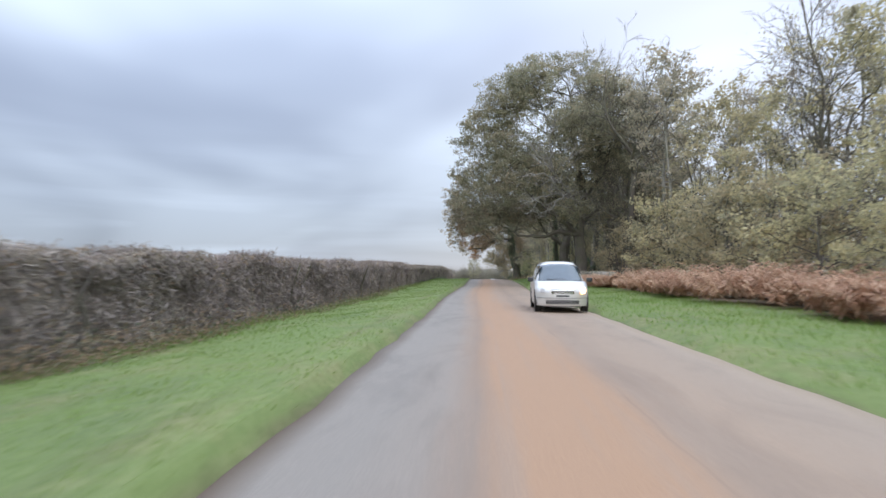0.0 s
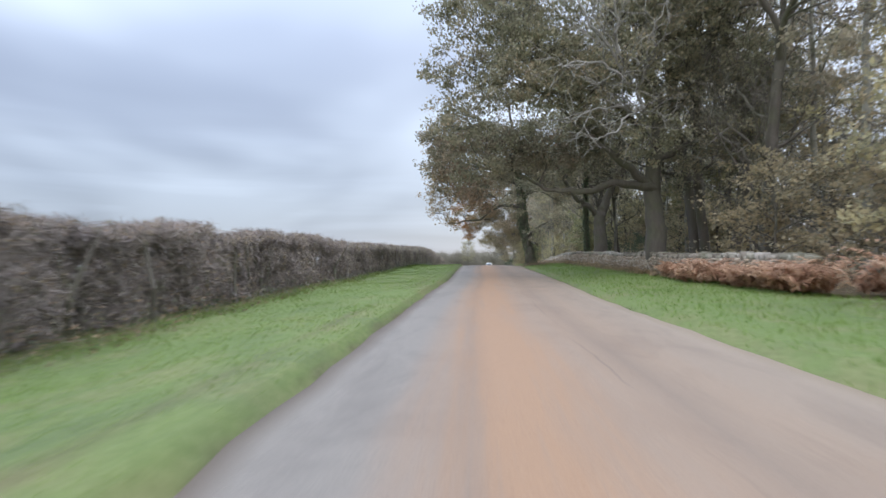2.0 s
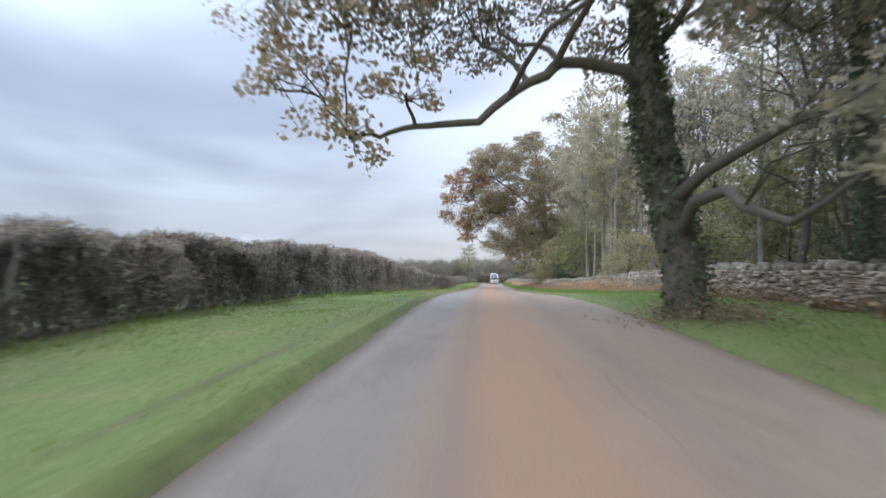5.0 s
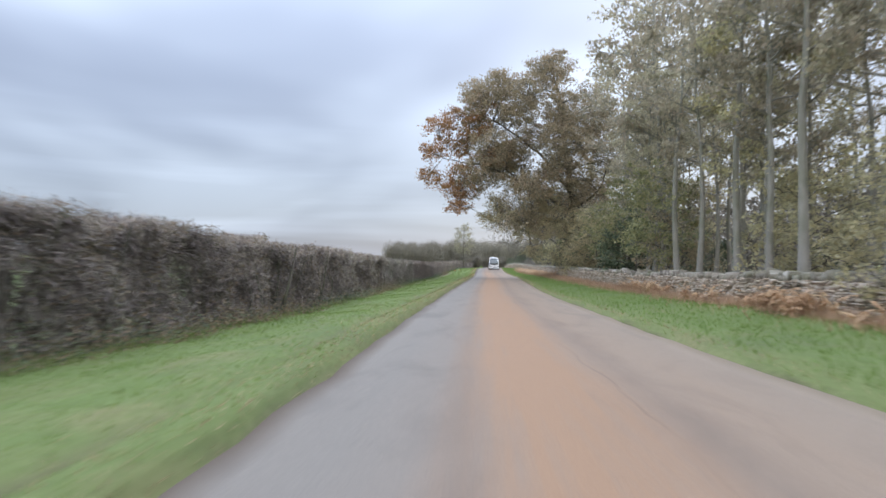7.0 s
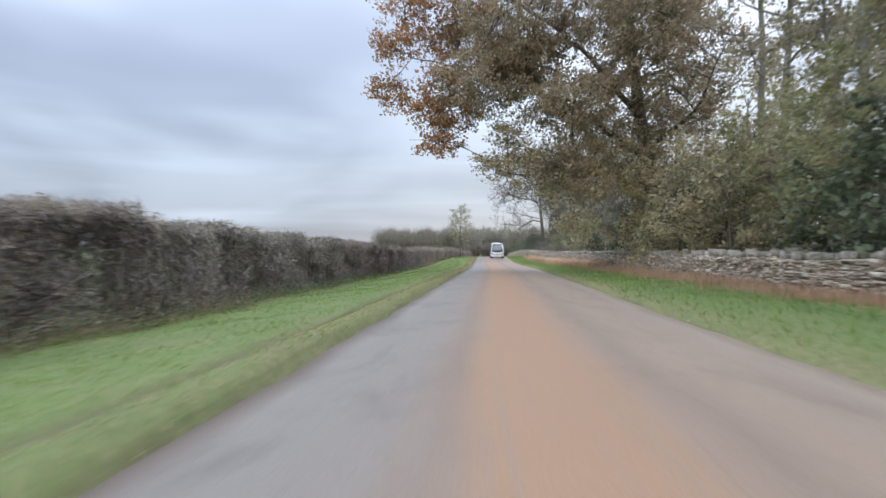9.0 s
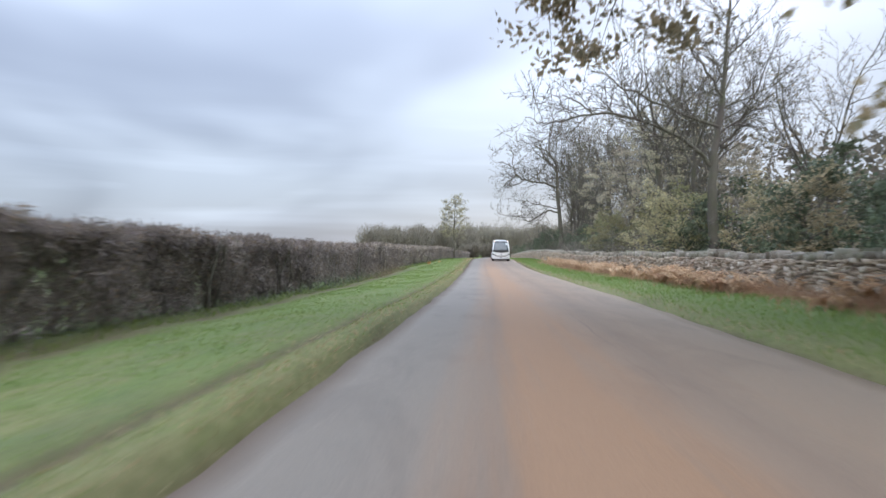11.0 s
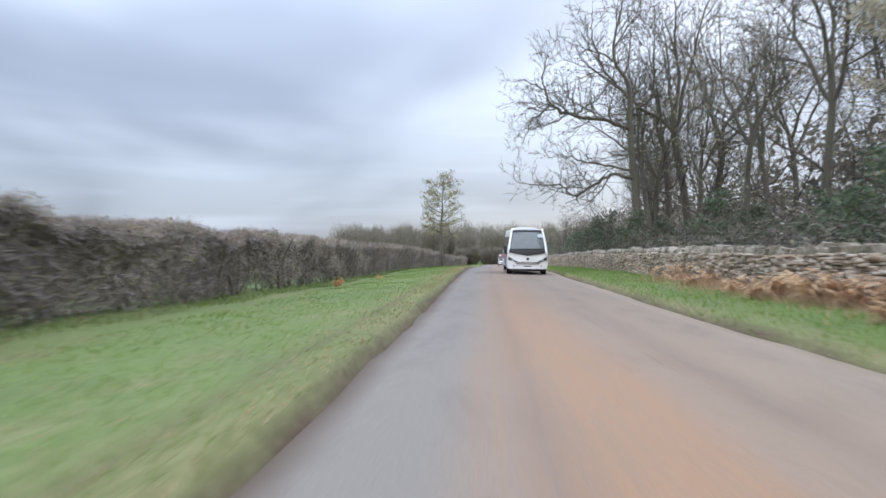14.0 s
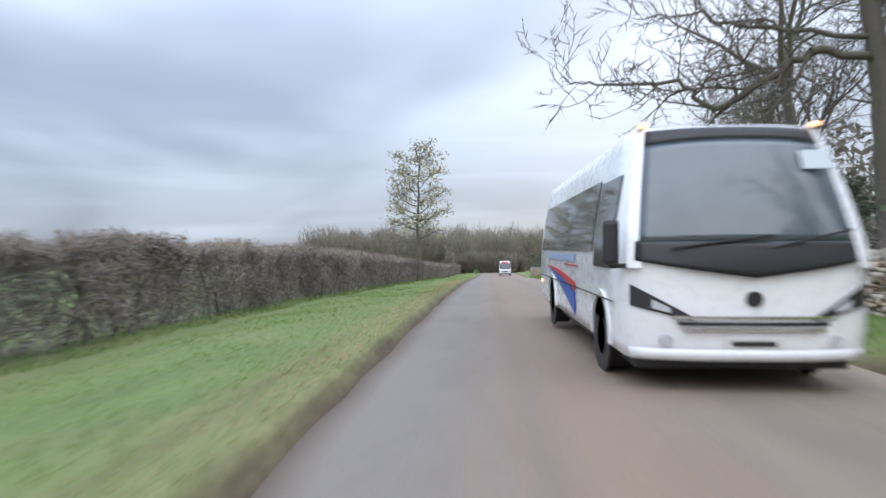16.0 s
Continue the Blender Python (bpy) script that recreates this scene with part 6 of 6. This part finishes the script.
def shell(width, length, z0, z1, front, side_in, nu=16, nv=18, ny=10, front_bow=0.18):
    """A vehicle body: front(z) gives the nose's depth, side_in(z) how far the flanks lean in. The nose points to -y."""
    bm = bmesh.new()
    hw = width / 2

    def rim(z):
        w = hw - side_in(z)
        f = front(z)
        pts = [(w * u, f + front_bow * abs(u) ** 3.2, z) for u in np.linspace(-1, 1, nu + 1)]
        pts += [(w, f + front_bow + (length - f - front_bow) * k / ny, z) for k in range(1, ny + 1)]
        pts += [(w * u, length + 0.05 * (1 - u * u), z) for u in np.linspace(1, -1, 9)[1:]]
        pts += [(-w, f + front_bow + (length - f - front_bow) * k / ny, z) for k in range(ny - 1, 0, -1)]
        return pts

    loops = []
    for j in range(nv + 1):
        z = z0 + (z1 - z0) * j / nv
        loops.append([bm.verts.new(p) for p in rim(z)])
    for a, b in zip(loops, loops[1:]):
        m = len(a)
        for i in range(m):
            bm.faces.new((a[i], a[(i + 1) % m], b[(i + 1) % m], b[i]))
    bm.faces.new(loops[-1])
    bm.faces.new(loops[0][::-1])
    return bm


def nose(width, front, side_in, bow, u0, u1, za, zb, out=0.012, nu=12, nv=8):
    """A sheet lying on the nose of a shell between u0 and u1; za, zb: heights as numbers or functions of u."""
    fa = za if callable(za) else (lambda u: za)
    fb = zb if callable(zb) else (lambda u: zb)

    def fn(i, j):
        u = u0 + (u1 - u0) * i
        z = fa(u) + (fb(u) - fa(u)) * j
        return ((width / 2 - side_in(z)) * u, front(z) + bow * abs(u) ** 3.2 - out, z)

    return patch(fn, nu, nv, -0.01)


def flank(width, side_in, side, y0, y1, za, zb, out=0.012, ny=10, nz=4):
    """A sheet on one flank (side -1 or 1) between y0 and y1; za, zb may follow y (0 to 1)."""
    fa = za if callable(za) else (lambda s: za)
    fb = zb if callable(zb) else (lambda s: zb)

    def fn(i, j):
        y = y0 + (y1 - y0) * i
        z = fa(i) + (fb(i) - fa(i)) * j
        return (side * (width / 2 - side_in(z) + out), y, z)

    return patch(fn, ny, nz, 0.01)


def arch(r0, r1, deep, at, n=18):
    """Half a ring round a wheel opening."""
    bm = bmesh.new()
    rows = []
    for k in range(n + 1):
        a = -0.1 + (math.pi + 0.2) * k / n
        rows.append([bm.verts.new((at[0] + dx, at[1] + r * math.cos(a), at[2] + r * math.sin(a))) for r, dx in ((r0, -deep / 2), (r1, -deep / 2), (r1, deep / 2), (r0, deep / 2))])
    for p, q in zip(rows, rows[1:]):
        for i in range(4):
            bm.faces.new((p[i], p[(i + 1) % 4], q[(i + 1) % 4], q[i]))
    bm.faces.new(rows[0])
    bm.faces.new(rows[-1][::-1])
    return bm


def build_coach():
    W, L, BOW = 2.32, 8.0, 0.22
    front = lambda z: 0.0 + 0.10 * max(0, 0.75 - z) + 0.30 * max(0, z - 1.25) ** 1.35 + 0.02
    lean = lambda z: 0.02 + 0.23 * max(0, (z - 1.25) / 1.5) ** 1.4 + 0.06 * max(0, 0.6 - z)
    top = tagged(empty("coach"), "white midi coach with raked windscreen, red and blue stripes", "coach")
    part("body", shell(W, L, 0.34, 2.74, front, lean, front_bow=BOW), M_WHITE, top, smooth=True)
    roof = lambda i, j: ((2 * i - 1) * (W / 2 - 0.27), front(2.74) + 0.16 + (L - 1.2) * j, 2.735 + 0.16 * (1 - (2 * i - 1) ** 4) * min(1, 4 * j + 0.25))
    part("roof", patch(roof, 12, 10), M_WHITE, top, smooth=True)
    low = lambda u: 1.34 - 0.19 * (1 - abs(u)) ** 0.8
    part("windscreen", nose(W, front, lean, BOW, -0.90, 0.90, 1.50, lambda u: 2.58 - 0.06 * u * u, 0.045, 24, 14), M_GLASS_SKY, top, "large windscreen tinted pale for reflected sky", smooth=True)
    part("lower_mask", nose(W, front, lean, BOW, -0.93, 0.93, low, 1.505, 0.05, 24, 6), M_BLACK, top, "black band under the windscreen", smooth=True)
    part("upper_mask", nose(W, front, lean, BOW, -0.9, 0.9, lambda u: 2.58 - 0.06 * u * u, lambda u: 2.71 - 0.02 * u * u, 0.05, 24, 3), M_BLACK, top, smooth=True)
    for s in (-1, 1):
        part("pillar", nose(W, front, lean, BOW, 0.875 * s, 0.99 * s, 1.24, 2.7, 0.055, 4, 14), M_WHITE, top)
        lamp = part("headlight", nose(W, front, lean, BOW, 0.48 * s, 0.96 * s, lambda u: 0.72 + 0.30 * (abs(u) - 0.48), lambda u: 0.76 + 0.66 * (abs(u) - 0.48), 0.02, 8, 3), M_BLACK, top, "slanted dark headlight cluster")
        part("lens", nose(W, front, lean, BOW, 0.66 * s, 0.80 * s, lambda u: 0.745 + 0.30 * (abs(u) - 0.48), lambda u: 0.745 + 0.58 * (abs(u) - 0.48), 0.034, 3, 2), M_LENS, lamp)
        part("fog_lamp", cyl(0.06, 0.04, (0.78 * s, front(0.5) + BOW * 0.7 ** 3.2 - 0.02, 0.52), "Y", 16), M_LENS, top)
        if s < 0:
            mir = part("mirror", box(0.15, 0.13, 0.46, (s * (W / 2 + 0.12), 0.16, 1.50), 0.05), M_BLACK, top, "black door mirror on an arm")
            part("arm", box(0.20, 0.05, 0.05, (s * (W / 2 + 0.03), 0.24, 1.26), 0.012), M_BLACK, mir)
        for y in (1.35, 5.9):
            wheel(top, s * (W / 2 - 0.17), y, 0.40, 0.28)
            part("wheel_arch", cyl(0.47, 0.03, (s * (W / 2 - 0.035), y, 0.42), "X", 28), M_BLACK, top)
            part("arch_lip", arch(0.46, 0.53, 0.04, (s * (W / 2 - 0.015), y, 0.42)), M_WHITE, top)
        part("side_window", flank(W, lean, s, 1.9, L - 0.35, 1.40, 2.30), M_GLASS, top, "long dark side window")
        part("driver_window", flank(W, lean, s, 0.75, 1.75, 1.22, 2.25), M_GLASS, top)
        sweep = lambda i: 1.045 - 0.26 * (1 - i) ** 1.5
        part("red_stripe", flank(W, lean, s, 3.2, 6.4, lambda i: sweep(i) + 0.02, lambda i: sweep(i) + 0.04 + 0.11 * (1 - i) ** 0.7), M_RED, top, "curved red stripe")
        part("blue_stripe", flank(W, lean, s, 3.2, 6.3, lambda i: sweep(i) - 0.01 - 0.34 * (1 - i) ** 1.4, sweep), M_BLUE, top, "tapering blue stripe")
        part("blue_band", flank(W, lean, s, 3.2, 6.4, 1.24, 1.35), M_PALE_BLUE, top, "pale blue band along the flank")
        part("red_stripe", flank(W, lean, s, 3.0, 4.2, 1.17, 1.19), M_RED, top)
        part("trim_line", flank(W, lean, s, 0.6, L - 0.1, 0.86, 0.875, 0.03), M_BLACK, top)
        part("roof_lamp", box(0.10, 0.06, 0.05, (s * (W / 2 - 0.30), front(2.70) + 0.10, 2.76), 0.015), M_ORANGE, top, "amber roof marker lamp")
        part("marker_lamp", box(0.03, 0.12, 0.06, (s * (W / 2 - 0.02), L - 0.25, 0.72), 0.01), M_ORANGE, top, "amber side marker lamp")
    for k, z in enumerate((0.62, 0.68, 0.74)):
        part("grille_bar", nose(W, front, lean, BOW, -0.56 - 0.04 * k, 0.56 + 0.04 * k, z, z + 0.034, 0.034, 14, 1), M_CHROME if k != 1 else M_BLACK, top, "slim grille bar")
    part("badge", cyl(0.075, 0.03, (0, front(0.94) - 0.015, 0.94), "Y", 20), M_BLACK, top, "round dark badge")
    plate = part("number_plate", box(0.52, 0.02, 0.11, (0, front(0.5) - 0.02, 0.50), 0.004), M_PLATE, top)
    part("plate_bar", box(0.40, 0.01, 0.05, (0, front(0.5) - 0.034, 0.50)), M_BLACK, plate)
    part("bumper", nose(W, front, lean, BOW, -0.97, 0.97, 0.33, 0.44, 0.03, 14, 2), M_WHITE, top, smooth=True)
    for x0, tilt_deg in ((-0.30, 8), (0.42, 14)):
        part("wiper", box(0.95, 0.02, 0.025, (x0, front(1.62) - 0.10, 1.50), 0.006, Euler((0, radians(-tilt_deg), 0))), M_BLACK, top, "long black wiper")
    part("notice", box(0.30, 0.008, 0.22, (0.72, front(2.36) - 0.05, 2.34), 0, Euler((radians(-24), 0, 0))), M_PAPER, top, "white paper notice on the windscreen")
    part("underside", box(W - 0.3, L - 0.6, 0.2, (0, L / 2, 0.30), 0.03), M_BLACK, top)
    return top


coach = build_coach()
coach.matrix_world = pose(2.92, 246.0, float(land(246.0)) + 0.03, 1.0, 0, 0) @ Matrix.Diagonal((1, 1, 0.95, 1))


def build_mpv():
    W, L, BOW = 1.70, 4.1, 0.46
    top = tagged(empty("car"), "silver-white people carrier with one headlamp glaring, facing along the lane", "car")
    front = lambda z: 0.02 + 0.10 * max(0, 0.45 - z) + 4.5 * max(0, z - 0.66) ** 2
    lean = lambda z: 0.02 + 0.08 * max(0, 0.4 - z) + 0.05 * max(0, z - 0.7)
    part("body", shell(W, L, 0.20, 0.98, front, lean, nv=12, front_bow=BOW), M_SILVER, top, smooth=True)
    c_front = lambda z: 0.50 + 1.25 * max(0.0, z - 0.86)
    c_lean = lambda z: 0.05 + 0.30 * max(0, z - 0.88) + 2.2 * max(0, z - 1.40) ** 2
    part("cabin", shell(W, L - 0.05, 0.86, 1.60, c_front, c_lean, nv=14, front_bow=0.42), M_SILVER, top, smooth=True)
    part("roof", patch(lambda i, j: ((2 * i - 1) * 0.50, 1.46 + 0.40 * (2 * i - 1) ** 2 * (1 - j) + 2.45 * j, 1.603 + 0.045 * (1 - (2 * i - 1) ** 4) * math.sin(math.pi * min(1, max(0.0, j)) ** 0.7)), 10, 10), M_SILVER, top, smooth=True)
    part("windscreen", nose(W, c_front, c_lean, 0.42, -0.93, 0.93, 0.96, lambda u: 1.54 - 0.06 * u * u, 0.03, 24, 10), M_GLASS_SKY, top, "wide sloping windscreen", smooth=True)
    for s in (-1, 1):
        part("side_window", flank(W, c_lean, s, 1.35, L - 0.5, 1.02, 1.48), M_GLASS, top)
        lamp = part("headlight", nose(W, front, lean, BOW, 0.50 * s, 0.93 * s, lambda u: 0.57 + 0.07 * abs(u), lambda u: 0.69 + 0.16 * abs(u), 0.02, 7, 3), M_LAMP_GLASS, top, "large clear headlamp unit")
        part("bulb", cyl(0.11 if s > 0 else 0.07, 0.06, (0.62 * s, front(0.69) + 0.13, 0.69), "Y", 18), M_LAMP_ON if s > 0 else M_LENS, lamp, "glowing warm headlamp bulb" if s > 0 else "unlit headlamp bulb")
        part("mirror", box(0.19, 0.10, 0.14, (s * (W / 2 + 0.10), 1.0, 1.02), 0.04), M_BLACK, top, "dark door mirror")
        for y in (0.78, 3.35):
            wheel(top, s * (W / 2 - 0.12), y, 0.31, 0.20)
            part("wheel_arch", cyl(0.365, 0.02, (s * (W / 2 - 0.02), y, 0.34), "X", 24), M_BLACK, top)
    part("upper_grille", nose(W, front, lean, BOW, -0.42, 0.42, 0.58, lambda u: 0.745 - 0.05 * u * u, 0.012, 8, 2), M_BLACK, top, "dark upper grille opening")
    for z in (0.59, 0.635, 0.68, 0.725):
        part("grille_bar", nose(W, front, lean, BOW, -0.43, 0.43, z, z + 0.022, 0.026, 8, 1), M_CHROME, top, "chrome grille bar")
    part("lower_intake", nose(W, front, lean, BOW, -0.62, 0.62, 0.27, lambda u: 0.40 - 0.06 * u * u, 0.012, 8, 2), M_BLACK, top)
    for z in (0.29, 0.335, 0.375):
        part("intake_bar", nose(W, front, lean, BOW, -0.60, 0.60, z, z + 0.016, 0.024, 8, 1), M_RIM, top)
    part("bumper_strip", nose(W, front, lean, BOW, -0.95, 0.95, 0.445, 0.465, 0.016, 12, 1), M_RIM, top)
    plate = part("number_plate", box(0.52, 0.02, 0.11, (0, front(0.52) - 0.015, 0.52), 0.004), M_PLATE, top)
    part("plate_bar", box(0.40, 0.01, 0.05, (0, front(0.52) - 0.03, 0.52)), M_BLACK, plate)
    part("wiper", box(0.6, 0.02, 0.02, (-0.15, c_front(1.03) - 0.03, 1.04), 0.005), M_BLACK, top)
    part("underside", box(W - 0.25, L - 1.2, 0.16, (0, L / 2 + 0.3, 0.22), 0.03), M_BLACK, top)
    return top


car = build_mpv()
car.matrix_world = pose(2.42, 20.0, float(land(20.0)) + 0.03, 1.0, 0, -1.5)


def build_minibus():
    W, L, BOW = 2.0, 6.2, 0.2
    front = lambda z: 0.05 + 0.45 * max(0, z - 1.1)
    lean = lambda z: 0.02 + 0.12 * max(0, z - 1.2) ** 1.3
    top = tagged(empty("minibus"), "white minibus far down the lane", "minibus")
    part("body", shell(W, L, 0.32, 2.5, front, lean, nv=12, front_bow=BOW), M_WHITE, top, smooth=True)
    part("windscreen", nose(W, front, lean, BOW, -0.92, 0.92, 1.15, 2.2, 0.015), M_GLASS, top, smooth=True)
    part("roof_sign", nose(W, front, lean, BOW, -0.7, 0.7, 2.22, 2.42, 0.02, 8, 2), M_RED, top, "dull red panel over the windscreen")
    part("grille", nose(W, front, lean, BOW, -0.5, 0.5, 0.62, 0.85, 0.012, 8, 2), M_BLACK, top)
    part("bumper", nose(W, front, lean, BOW, -0.95, 0.95, 0.3, 0.48, 0.02, 8, 2), M_BLACK, top)
    for s in (-1, 1):
        part("side_window", flank(W, lean, s, 1.3, L - 0.3, 1.25, 2.0), M_GLASS, top)
        part("headlight", nose(W, front, lean, BOW, 0.58 * s, 0.92 * s, 0.66, 0.86, 0.02, 4, 2), M_LENS, top)
        part("mirror", box(0.16, 0.1, 0.26, (s * (W / 2 + 0.14), 0.5, 1.45), 0.03), M_BLACK, top)
        for y in (1.0, 4.8):
            wheel(top, s * (W / 2 - 0.13), y, 0.35, 0.22)
    return top


bus = build_minibus()
bus.matrix_world = pose(5.3, 348.0, float(land(348.0)) + 0.03, 0, 0, -2.0)
